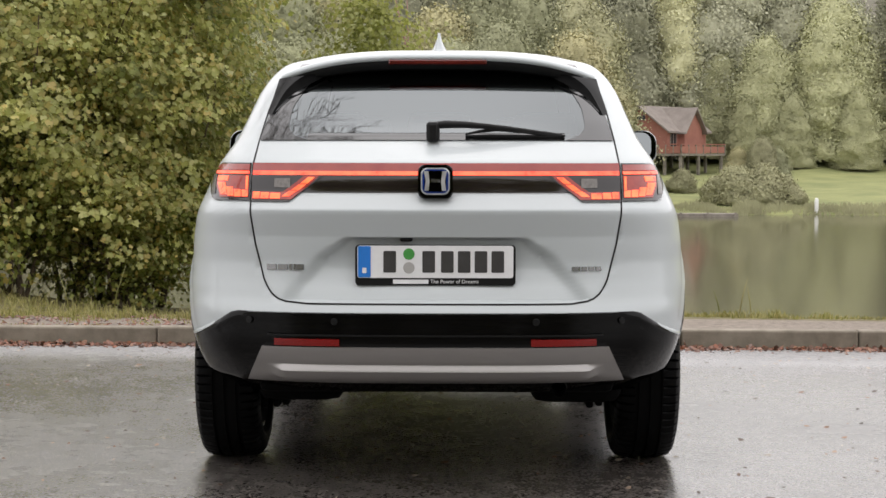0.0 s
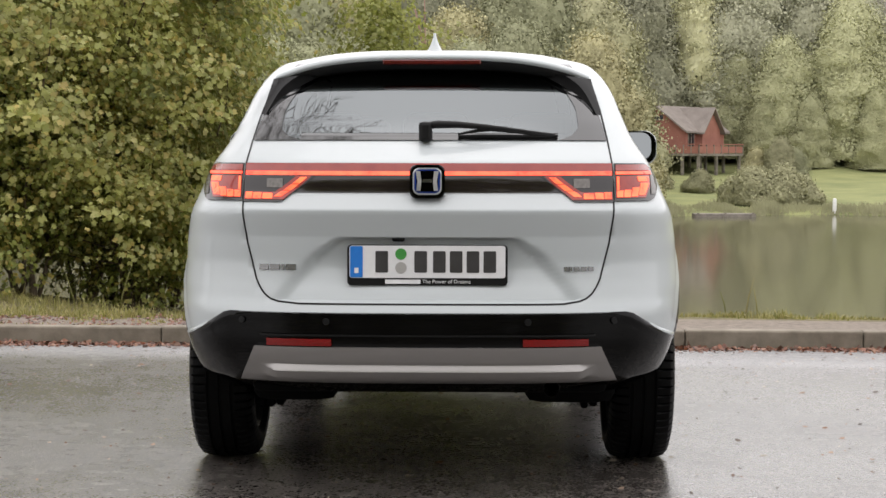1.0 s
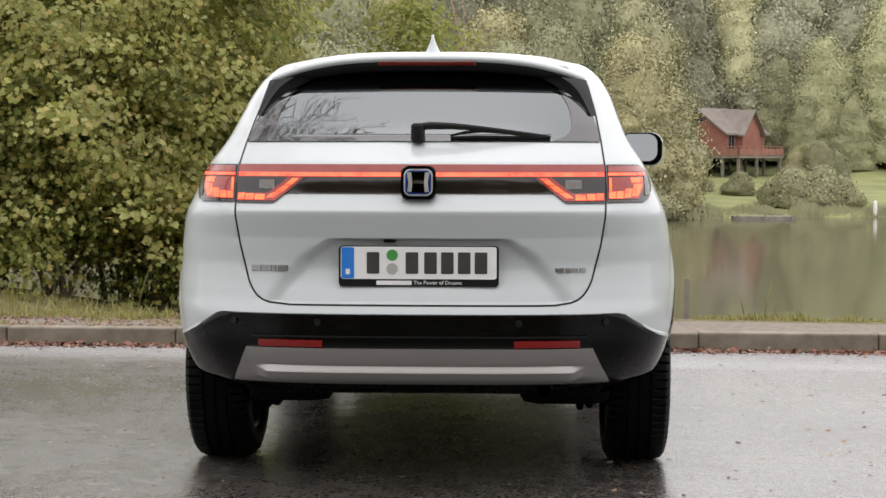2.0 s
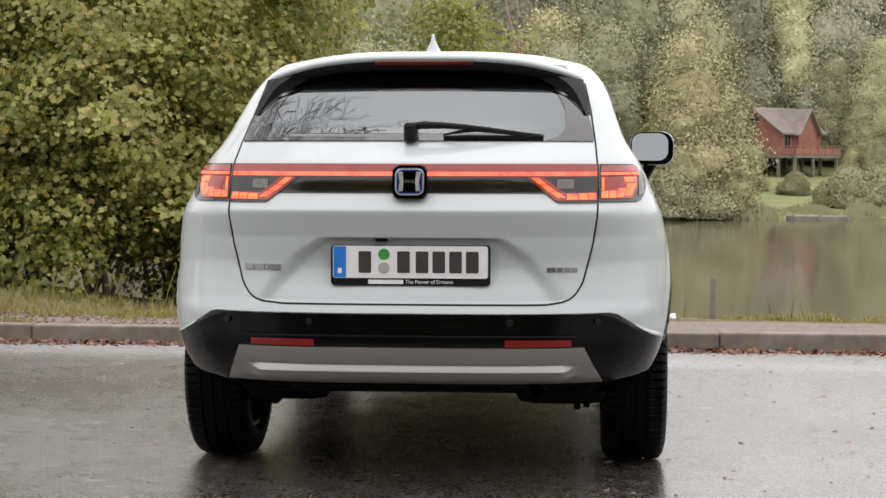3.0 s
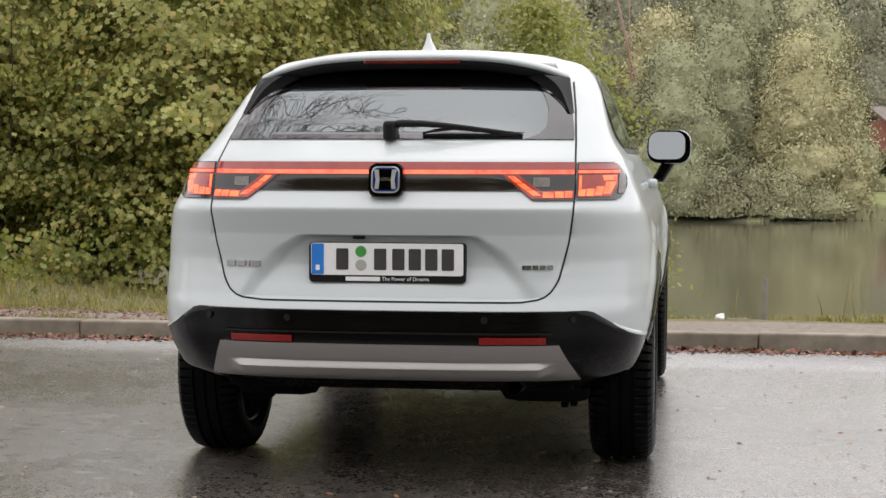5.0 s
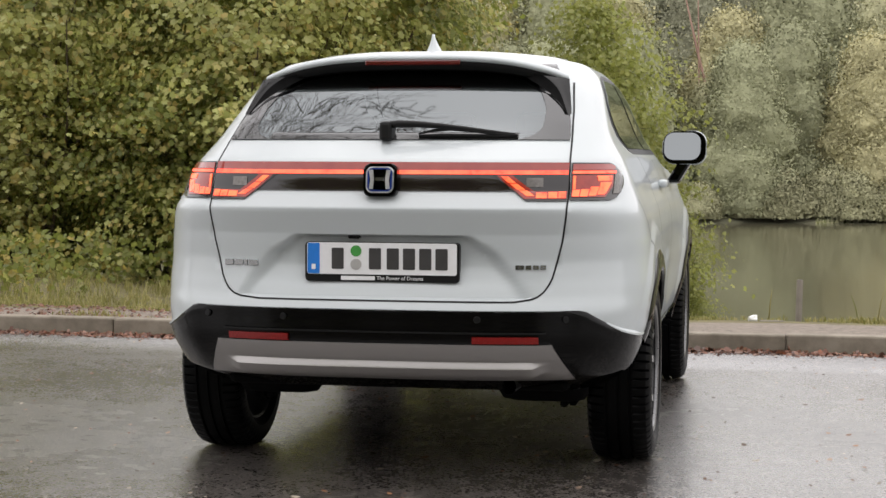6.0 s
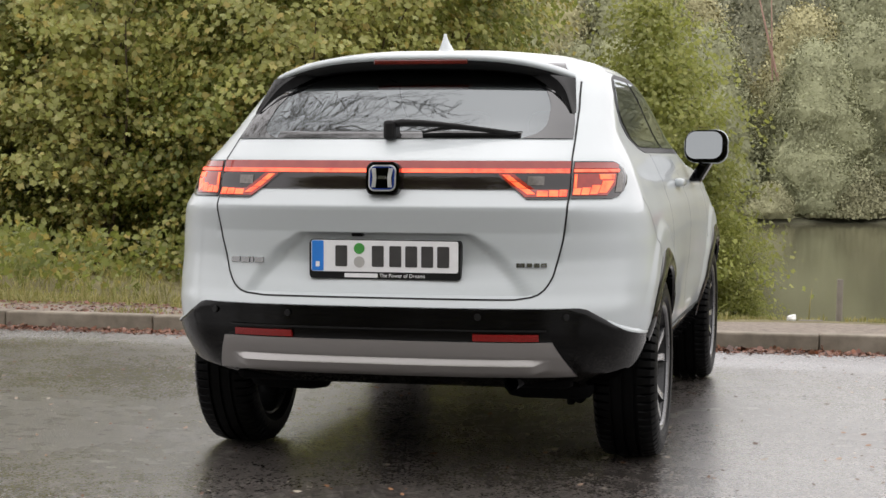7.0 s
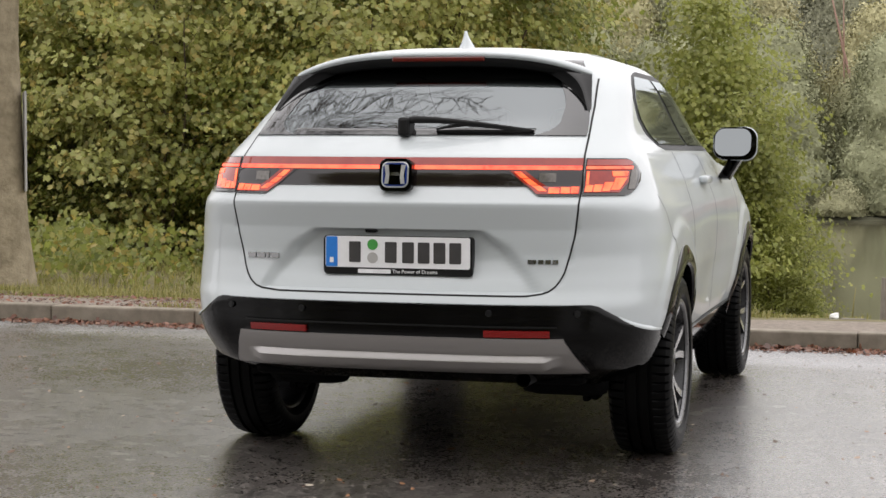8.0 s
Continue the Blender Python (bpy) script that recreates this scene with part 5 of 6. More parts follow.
def spoiler():
    """Roof spoiler: painted upper blade, black underside, black side fins."""
    V, F = [], []
    nx = 60
    prof_n = 7
    half = 0.570
    for k in range(nx + 1):
        x = -half + 2 * half * k / nx
        q = abs(x) / half
        ye = 0.515 + 0.05 * q ** 4
        zt = 1.500 - 0.075 * q ** 3.2
        sec = [(1.00, 1.541 - 0.066 * q ** 2.2), (0.84, 1.534 - 0.070 * q ** 2.3), (0.68, 1.520 - 0.078 * q ** 2.6), (ye + 0.03, zt + 0.010), (ye, zt), (ye - 0.002, zt - 0.010), (ye + 0.006, zt - 0.018)]
        V += [(x * k, y, z) for k, (y, z) in zip((0.87, 0.90, 0.95, 1, 1, 1, 1), sec)]
    for k in range(nx):
        for j in range(prof_n - 1):
            a = k * prof_n + j
            F.append((a, a + 1, a + prof_n + 1, a + prof_n))
    sp = mesh_object("spoiler", V, F, M["paint"], car, "white roof spoiler blade")
    V, F = [], []
    for k in range(nx + 1):
        x = -half + 2 * half * k / nx
        q = abs(x) / half
        ye = 0.515 + 0.05 * q ** 4
        zt = 1.500 - 0.075 * q ** 3.2
        sec = [(ye + 0.002, zt - 0.018), (ye + 0.004, zt - 0.042), (ye + 0.04, zt - 0.052), (ye + 0.20, zt - 0.045)]
        V += [(x, y, z) for y, z in sec]
    for k in range(nx):
        for j in range(3):
            a = k * 4 + j
            F.append((a, a + 1, a + 5, a + 4))
    mesh_object("spoiler_underside", V, F, M["matte_black"], sp, "gloss black lower spoiler face")
    for s in (-1, 1):
        V, F, W, G = [], [], [], []
        rows, nx = 18, 8
        for j in range(rows + 1):
            t = j / rows
            zo = 1.285 + 0.132 * t
            xo, yo = float(gate_half(zo)) - 0.004, 0.393 + 0.150 * t
            xi, yi, zi = xo - 0.012 - 0.030 * t ** 0.8 - 0.05 * t ** 5, 0.390 + 0.130 * t, 1.283 + 0.132 * t + 0.012 * t ** 4
            for k in range(nx + 1):
                q = k / nx
                bow = 0.006 * math.sin(math.pi * q) * t
                V.append((s * (xo + (xi - xo) * q), yo + (yi - yo) * q - bow, zo + (zi - zo) * q))
            # Inner face carried over the glass in black, for the shadow under the spoiler.
            x3, z3 = xi - 0.012 - 0.17 * t ** 1.6, zi + 0.034 * t
            p3 = rear_point(x3, z3, 0.012)
            W += [(s * xi, yi, zi), (s * (xi + x3) / 2, (yi + p3[1]) / 2 - 0.004, (zi + z3) / 2), (s * p3[0], p3[1], p3[2])]
        for j in range(rows):
            for k in range(nx):
                a = j * (nx + 1) + k
                F.append((a, a + 1, a + nx + 2, a + nx + 1))
            for k in range(2):
                a = j * 3 + k
                G.append((a, a + 1, a + 4, a + 3))
        mesh_object("spoiler_fin", V, F, M["gloss_black"], sp, "gloss black side fin")
        mesh_object("fin_inner", W, G, M["under"], sp)
    bm = bmesh.new()
    box_bm(bm, -0.178, 0.178, 0.509, 0.53, 1.467, 1.486, 0.005)
    part("brake_light", bm, M["brake_lens"], sp, "unlit dark red brake light")


spoiler()

# ---- light bar and tail lamps ----
panel = rear_patch("lamp_panel", [1.014, 1.02, 1.04, 1.06, 1.076], lambda z: -0.61, lambda z: 0.61, M["lamp_smoke"], tailgate, "glossy black panel between the tail lamps", 60, 0.004, 0.01)
rear_patch("light_strip", [1.084, 1.095, 1.106, 1.112], lambda z: -0.620, lambda z: 0.620, M["led_strip"], tailgate, "translucent red strip", 60, 0.005, 0.01)
rear_patch("light_bar", [1.0715, 1.076, 1.081, 1.0845], lambda z: -0.618, lambda z: 0.618, M["led"], tailgate, "thin lit red light bar", 60, 0.0065, 0.01)


def tail_lamp(s):
    def lr(a, b):
        return (a, b) if s > 0 else (lambda z: -b(z), lambda z: -a(z))
    inner_z = [0.982, 0.99, 1.01, 1.035, 1.06, 1.0705]
    il = lambda z: float(np.interp(z, [0.982, 0.99, 1.073], [0.490, 0.478, 0.372]))
    l, r = lr(il, lambda z: 0.6205)
    inner = rear_patch("inner_tail_lamp", inner_z, l, r, M["lamp_smoke"], tailgate, "smoked inner lamp with lit red elements", 14, 0.0065, 0.01)
    l, r = lr(lambda z: float(np.interp(z, [0.988, 1.068], [0.482, 0.388])), lambda z: float(np.interp(z, [0.988, 1.014, 1.0145, 1.068], [0.618, 0.618, 0.512, 0.440])))
    rear_patch("red_lens", [0.988, 0.995, 1.006, 1.014, 1.0145, 1.03, 1.05, 1.068], l, r, M["lamp_red"], inner, "", 14, 0.0078, 0.002)
    # lit band along the slanted edge and the foot
    for z0, z1, a0, a1, b0, b1 in ((0.997, 1.018, 0.488, 0.461, 0.514, 0.487), (1.021, 1.041, 0.457, 0.432, 0.483, 0.456), (1.044, 1.064, 0.428, 0.403, 0.452, 0.425), (0.990, 1.008, 0.520, 0.520, 0.555, 0.553), (0.990, 1.010, 0.560, 0.558, 0.588, 0.586), (0.990, 1.012, 0.592, 0.590, 0.614, 0.614)):
        l, r = lr(lambda z: float(np.interp(z, [z0, z1], [a0, a1])), lambda z: float(np.interp(z, [z0, z1], [b0, b1])))
        rear_patch("led", list(np.linspace(z0, z1, 4)), l, r, M["led_amber"], inner, "", 3, 0.009, 0.004)
    l, r = lr(lambda z: 0.485, lambda z: 0.54)
    rear_patch("reversing_light", [1.03, 1.045, 1.06], l, r, M["lamp_inner"], inner, "clear reversing light", 4, 0.009, 0.004)
    oz = [0.985, 0.992, 1.01, 1.035, 1.06, 1.085, 1.1, 1.108, 1.112]
    oe = lambda z: float(np.interp(z, [0.985, 0.992, 1.02, 1.06, 1.09, 1.108, 1.112], [0.755, 0.772, 0.790, 0.786, 0.772, 0.752, 0.74]))
    l, r = lr(lambda z: 0.628, oe)
    outer = rear_patch("outer_tail_lamp", oz, l, r, M["lamp_smoke"], car, "smoked wraparound tail lamp with lit red elements", 22, 0.005, 0.01)
    l, r = lr(lambda z: 0.631, lambda z: 0.762)
    rear_patch("light_bar", [1.073, 1.078, 1.083], l, r, M["led"], outer, "", 8, 0.0085, 0.004)
    l, r = lr(lambda z: 0.631, lambda z: 0.758 if z < 1.1 else 0.745)
    rear_patch("light_strip", [1.086, 1.098, 1.107], l, r, M["led_strip"], outer, "", 8, 0.0075, 0.004)
    l, r = lr(lambda z: 0.632, lambda z: float(np.interp(z, [0.994, 1.03, 1.068], [0.738, 0.757, 0.757])))
    rear_patch("red_lens", [0.994, 1.01, 1.03, 1.05, 1.068], l, r, M["lamp_red"], outer, "", 10, 0.0068, 0.002)
    for z0, z1, a0, a1, b0, b1 in ((0.996, 1.020, 0.634, 0.634, 0.655, 0.657), (0.996, 1.022, 0.659, 0.661, 0.682, 0.686), (0.998, 1.030, 0.686, 0.690, 0.708, 0.716), (1.002, 1.045, 0.712, 0.720, 0.735, 0.752),
                                   (1.050, 1.066, 0.712, 0.708, 0.752, 0.752), (1.022, 1.066, 0.634, 0.634, 0.642, 0.642)):
        l, r = lr(lambda z: float(np.interp(z, [z0, z1], [a0, a1])), lambda z: float(np.interp(z, [z0, z1], [b0, b1])))
        rear_patch("led", list(np.linspace(z0, z1, 4)), l, r, M["led_amber"], outer, "", 3, 0.008, 0.003)
    l, r = lr(lambda z: 0.760, lambda z: 0.778 if z < 1.07 else 0.77)
    rear_patch("lamp_reflector", [1.005, 1.03, 1.06, 1.075], l, r, M["lamp_inner"], outer, "", 4, 0.007, 0.003)


tail_lamp(1)
tail_lamp(-1)


def rounded_rect(w, h, r, n=6):
    pts = []
    for cx, cz, a0 in ((w / 2 - r, h / 2 - r, 0), (-w / 2 + r, h / 2 - r, 90), (-w / 2 + r, -h / 2 + r, 180), (w / 2 - r, -h / 2 + r, 270)):
        for k in range(n + 1):
            a = radians(a0 + 90 * k / n)
            pts.append((cx + r * math.cos(a), cz + r * math.sin(a)))
    return pts


def slab(name, outline, y0, y1, material, parent, at=(0, 0, 0), tilt=0.0, bevel=0.0, label=""):
    """An outline in x and z, given thickness from y0 (front) to y1."""
    bm = bmesh.new()
    f = [bm.verts.new((x, y0, z)) for x, z in outline]
    b = [bm.verts.new((x, y1, z)) for x, z in outline]
    bm.faces.new(f)
    bm.faces.new(b[::-1])
    n = len(f)
    for k in range(n):
        bm.faces.new((f[k], b[k], b[(k + 1) % n], f[(k + 1) % n]))
    if bevel:
        es = [e for e in bm.edges if all(abs(v.co.y - y0) < 1e-6 for v in e.verts)]
        bmesh.ops.bevel(bm, geom=es, offset=bevel, segments=2, affect="EDGES", profile=0.5)
    m = Matrix.Translation(at) @ Matrix.Rotation(radians(tilt), 4, "X")
    bmesh.ops.transform(bm, matrix=m, verts=bm.verts)
    return part(name, bm, material, parent, label)


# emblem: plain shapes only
badge = slab("emblem", rounded_rect(0.116, 0.112, 0.022), -0.030, 0.02, M["gloss_black"], tailgate, (0, 0, 1.050), -8, 0.006, "black badge block with a chrome ring and blue ground")
slab("emblem_ring", rounded_rect(0.096, 0.090, 0.022), -0.034, -0.028, M["chrome"], badge, (0, 0, 1.050), -8, 0.002)
slab("emblem_ground", rounded_rect(0.086, 0.080, 0.018), -0.0352, -0.030, M["blue_enamel"], badge, (0, 0, 1.050), -8)
slab("emblem_ground", rounded_rect(0.072, 0.070, 0.015), -0.0362, -0.030, M["gloss_black"], badge, (0, 0, 1.050), -8)
for s in (-1, 1):
    slab("emblem_bar", [(s * 0.022, -0.032), (s * 0.036, -0.032), (s * 0.032, 0.0), (s * 0.038, 0.033), (s * 0.023, 0.033), (s * 0.019, 0.0)], -0.039, -0.030, M["chrome"], badge, (0, 0, 1.050), -8)
slab("emblem_bar", [(-0.017, -0.004), (0.017, -0.004), (0.014, 0.007), (-0.014, 0.007)], -0.037, -0.030, M["badge"], badge, (0, 0, 1.050), -8)

# number plate in its holder; the writing is plain bars
holder = slab("plate_holder", rounded_rect(0.535, 0.135, 0.012), -0.004, 0.03, M["matte_black"], tailgate, (0, 0, 0.7745), 0, 0.004, "black plate holder with white lettering")
plate = slab("number_plate", rounded_rect(0.520, 0.108, 0.008), -0.007, -0.003, M["plate_white"], holder, (0, 0, 0.786), 0, 0.001, "white number plate with a blue end")
slab("plate_band", rounded_rect(0.042, 0.104, 0.004), -0.0085, -0.006, M["plate_blue"], holder, (-0.2365, 0, 0.786))
slab("plate_letter", rounded_rect(0.014, 0.018, 0.002), -0.0095, -0.008, M["white_ink"], holder, (-0.2365, 0, 0.757))
for x, w in ((-0.152, 0.042), (-0.022, 0.042), (0.040, 0.042), (0.096, 0.042), (0.152, 0.042), (0.208, 0.042)):
    slab("plate_bar", rounded_rect(w, 0.072, 0.004), -0.0085, -0.006, M["ink"], holder, (x, 0, 0.786))


def disc(name, r, at, y0, y1, material, parent, n=24, label="", bevel=0.0):
    return slab(name, [(r * math.cos(2 * math.pi * k / n), r * math.sin(2 * math.pi * k / n)) for k in range(n)], y0, y1, material, parent, at, 0, bevel, label)


disc("plate_sticker", 0.019, (-0.088, 0, 0.812), -0.0085, -0.006, M["green"], holder)
disc("plate_seal", 0.019, (-0.088, 0, 0.766), -0.0085, -0.006, M["sign_grey"], holder)
slab("holder_bar", rounded_rect(0.118, 0.014, 0.002), -0.0065, -0.003, M["white_ink"], holder, (-0.082, 0, 0.7195))


def text_part(name, body, size, at, material, parent, depth=0.0006):
    cu = bpy.data.curves.new(name, "FONT")
    cu.body, cu.size, cu.extrude, cu.align_x, cu.align_y = body, size, depth, "LEFT", "CENTER"
    tmp = bpy.data.objects.new(name, cu)
    scene.collection.objects.link(tmp)
    dg = bpy.context.evaluated_depsgraph_get()
    me = bpy.data.meshes.new_from_object(tmp.evaluated_get(dg))
    bpy.data.objects.remove(tmp)
    bpy.data.curves.remove(cu)
    me.materials.clear()
    me.materials.append(material)
    ob = new(name, me)
    ob.parent = parent
    ob.matrix_basis = Matrix.Translation(at) @ Matrix.Rotation(radians(90), 4, "X")
    return ob


text_part("lettering", "The Power of Dreams", 0.0178, (-0.017, -0.0055, 0.7195), M["white_ink"], holder)


# model badges as plain chrome bars
def badge_bars(x0, z0, widths, h):
    x = x0
    for w in widths:
        quad = [(x, z0), (x + w, z0), (x + w, z0 + h), (x, z0 + h)]
        V = [rear_point(px, pz, 0.0065) for px, pz in quad] + [rear_point(px, pz, 0.0) for px, pz in quad]
        F = [(0, 1, 2, 3), (0, 4, 5, 1), (1, 5, 6, 2), (2, 6, 7, 3), (3, 7, 4, 0)]
        mesh_object("badge_bar", V, F, M["badge"], tailgate, smooth=False)
        x += w + 0.006


badge_bars(-0.566, 0.756, (0.032, 0.032, 0.010, 0.034), 0.019)
badge_bars(0.455, 0.754, (0.028, 0.018, 0.018, 0.018), 0.014)


# ---- rear bumper ----
def lower_bumper():
    """Black lower bumper round the rear, from the painted edge down to the undertray."""
    base = ring(0.58)
    rows = [1.0, 0.97, 0.9, 0.8, 0.65, 0.5, 0.35, 0.2, 0.08, 0.0, -0.25]
    V, F = [], []
    use = [i for i in range(80) if base[i][1] < 0.56]
    for i in use:
        x, y = base[i]
        zt = lower_edge(x, y) + 0.002
        a = abs(x)
        zb = float(np.interp(a, [0, 0.64, 0.72, 0.80, 0.86, 0.90], [0.385, 0.378, 0.372, 0.376, 0.395, 0.425]))
        for r in rows:
            z = zb + (zt - zb) * r
            px, py = ring_cache(max(0.3, z))[i]
            if r < 0:
                py += 0.10
                px *= 0.97
            ledge = 0.024 * float(sstep(0.62, 0.72, a)) if r <= 0.97 else 0.0
            V.append((px + 0.4 * ledge * float(sstep(0.75, 0.9, a)), py + (0.004 if r < 0.97 else 0.0) - ledge * 0.8, z))
    n = len(rows)
    for k in range(len(use) - 1):
        for j in range(n - 1):
            c = [V[k * n + j][i] + V[(k + 1) * n + j + 1][i] for i in range(3)]
            if math.hypot(c[1] / 2 - WHEELS[0][1], c[2] / 2 - WHEEL_R) < ARCH_R + 0.03 and c[0] / 2 > 0.6:
                continue
            F.append((k * n + j, k * n + j + 1, (k + 1) * n + j + 1, (k + 1) * n + j))
    V, F = both((V, F))
    return mesh_object("lower_bumper", V, F, M["gloss_black"], car, "gloss black lower bumper")


bumper = lower_bumper()


def bumper_lip(s):
    """White ledge where the body meets the black corner, painted as its sky highlight."""
    V, F = [], []
    base = ring(0.58)
    use = [i for i in range(80) if base[i][1] < 0.40 and base[i][0] > 0.74]
    for i in use:
        x, y = base[i]
        zt = lower_edge(x, y) + 0.003
        px, py = ring_cache(zt)[i]
        g = 0.7 * float(sstep(0.74, 0.82, px))
        V += [(s * px, py, zt + 0.003), (s * (px + 0.012 * g), py - 0.026 * g - 0.001, zt - 0.001 - 0.006 * g), (s * (px + 0.010 * g), py - 0.024 * g, zt - 0.006 - 0.008 * g)]
    for k in range(len(use) - 1):
        for j in range(2):
            F.append((3 * k + j, 3 * k + j + 1, 3 * k + j + 4, 3 * k + j + 3))
    mesh_object("bumper_lip", V, F, M["paint"], car, "white ledge over the black corner, coloured as a sky highlight")


bumper_lip(1)
bumper_lip(-1)
bm = bmesh.new()
box_bm(bm, -0.118, -0.076, -0.004, 0.03, 0.853, 0.868, 0.005)
part("rear_camera", bm, M["gloss_black"], tailgate)
garnish = rear_patch("skid_garnish", [0.381, 0.386, 0.392, 0.40, 0.408, 0.416, 0.424, 0.432, 0.437, 0.441, 0.4435, 0.446, 0.449, 0.453, 0.46, 0.48, 0.498, 0.505],
                     lambda z: -float(np.interp(z, [0.381, 0.505], [0.642, 0.578])), lambda z: float(np.interp(z, [0.381, 0.505], [0.642, 0.578])), M["silver"], bumper, "satin silver skid garnish", 60, 0.012, 0.03,
                     extra=lambda x, z: (0.022 * float(sstep(0.449, 0.441, z))) * float(1 - sstep(0.50, 0.56, abs(x))) * float(sstep(0.398, 0.41, z)) if z < 0.458 else 0.0)
for s in (-1, 1):
    l, r = (lambda z: 0.318, lambda z: 0.536) if s > 0 else (lambda z: -0.536, lambda z: -0.318)
    rear_patch("bumper_reflector", [0.508, 0.513, 0.524, 0.530], l, r, M["reflector"], bumper, "red reflector", 10, 0.008, 0.01)
rear_patch("bumper_groove", [0.5395, 0.542, 0.545], lambda z: -0.56, lambda z: 0.56, M["matte_black"], bumper, "", 40, 0.006, 0.006)
for x in (-0.625, -0.335, 0.335, 0.625):
    p = rear_point(x, 0.588, 0.003)
    bm = bmesh.new()
    bmesh.ops.create_cone(bm, cap_ends=True, segments=20, radius1=0.012, radius2=0.0105, depth=0.006)
    q = rear_point(x, 0.588, 0.02)
    d = Vector(q) - Vector(p)
    bmesh.ops.transform(bm, matrix=Matrix.Translation(p) @ d.to_track_quat("Z", "Y").to_matrix().to_4x4(), verts=bm.verts)
    part("parking_sensor", bm, M["matte_black"], bumper, smooth=True, autosmooth=40)


# ---- wheels ----
def revolve(profile, seg=64):
    """A surface of revolution about x from (x, r) pairs."""
    V, F = [], []
    n = len(profile)
    for k in range(seg):
        a = 2 * math.pi * k / seg
        for x, r in profile:
            V.append((x, r * math.cos(a), r * math.sin(a)))
    for k in range(seg):
        k2 = (k + 1) % seg
        for j in range(n - 1):
            F.append((k * n + j, k * n + j + 1, k2 * n + j + 1, k2 * n + j))
    return V, F


def wheel_data():
    R, hw = WHEEL_R, 0.116
    prof = [(-0.095, 0.235), (-hw, 0.262), (-hw - 0.002, 0.29), (-hw + 0.006, 0.318), (-0.098, 0.333), (-0.08, R - 0.003), (-0.052, R)]
    for g in (-0.042, 0.0, 0.042):
        prof += [(g - 0.006, R), (g - 0.005, R - 0.009), (g + 0.005, R - 0.009), (g + 0.006, R)]
    prof += [(0.052, R), (0.08, R - 0.003), (0.098, 0.333), (hw - 0.006, 0.318), (hw + 0.002, 0.29), (hw, 0.262), (0.095, 0.235)]
    nb, sub = 66, 6
    V, F = [], []
    n = len(prof)
    for k in range(nb * sub):
        a = 2 * math.pi * k / (nb * sub)
        groove = k % sub == 0
        for x, r in prof:
            if groove and abs(x) > 0.07 and r > 0.312:
                r -= 0.012
            V.append((x, r * math.cos(a), r * math.sin(a)))
    m = nb * sub
    for k in range(m):
        k2 = (k + 1) % m
        for j in range(n - 1):
            F.append((k * n + j, k * n + j + 1, k2 * n + j + 1, k2 * n + j))
    return V, F


tyre_V, tyre_F = wheel_data()
rim_V, rim_F = revolve([(-0.09, 0.238), (-0.10, 0.232), (-0.07, 0.215), (0.03, 0.205), (0.085, 0.222), (0.104, 0.230), (0.108, 0.238), (0.10, 0.242)], 72)
brake_V, brake_F = revolve([(0.02, 0.02), (0.02, 0.15), (0.0, 0.15), (0.0, 0.02)], 32)


def spoke_data():
    """Five pairs of twisted spokes with machined faces."""
    faces, sides = [], []
    for k in range(5):
        for s in (-1, 1):
            a0 = 2 * math.pi * k / 5 + s * 0.10
            a1 = 2 * math.pi * k / 5 + s * 0.27
            w0, w1 = 0.019, 0.029
            rows = []
            for t in np.linspace(0, 1, 6):
                r = 0.045 + 0.178 * t
                a = a0 + (a1 - a0) * t ** 1.4
                w = w0 + (w1 - w0) * t
                x = 0.074 + 0.022 * t ** 2
                c, sn = math.cos(a), math.sin(a)
                rows.append([(x, r * c - w * sn * q, r * sn + w * c * q) for q in (-0.5, 0.5)] + [(x - 0.035, r * c - w * 1.7 * sn * q, r * sn + w * 1.7 * c * q) for q in (0.5, -0.5)])
            V = [p for row in rows for p in row]
            faces.append((V, [(4 * j, 4 * j + 1, 4 * j + 5, 4 * j + 4) for j in range(5)]))
            sides.append((V, [f for j in range(5) for f in ((4 * j + 1, 4 * j + 2, 4 * j + 6, 4 * j + 5), (4 * j + 3, 4 * j, 4 * j + 4, 4 * j + 7), (4 * j + 2, 4 * j + 3, 4 * j + 7, 4 * j + 6))]))
    return merge(*faces), merge(*sides)


spoke_face, spoke_side = spoke_data()
hub_V, hub_F = revolve([(0.03, 0.07), (0.072, 0.066), (0.080, 0.055), (0.080, 0.035), (0.086, 0.030), (0.088, 0.0001)], 32)


def make_wheel():
    w = mesh_object("wheel", rim_V, rim_F, M["alloy_dark"], car, "dark alloy wheel with machined twin spokes")
    t = mesh_object("tyre", tyre_V, tyre_F, M["rubber"], w, "black rubber tyre with shoulder blocks")
    t.data.set_sharp_from_angle(angle=radians(28))
    mesh_object("spoke_face", *spoke_face, M["alloy"], w, "bright machined spokes", smooth=False)
    mesh_object("spoke", *spoke_side, M["alloy_dark"], w, smooth=False)
    mesh_object("rim_lip", *revolve([(0.098, 0.222), (0.106, 0.226), (0.1105, 0.236), (0.106, 0.243)], 72), M["alloy_lip"], w, "grey rim edge")
    mesh_object("hub", hub_V, hub_F, M["alloy_dark"], w)
    mesh_object("brake_disc", brake_V, brake_F, M["badge"], w)
    return w


first_wheel = make_wheel()
for k, (s, wy) in enumerate(WHEELS):
    m = Matrix.Translation((s * WHEEL_X, wy, WHEEL_R)) @ Matrix.Rotation(radians(0 if s > 0 else 180), 4, "Z") @ Matrix.Rotation(radians(17 * k), 4, "X")
    if k == 0:
        first_wheel.matrix_basis = m
    else:
        copy_thing(first_wheel, m)


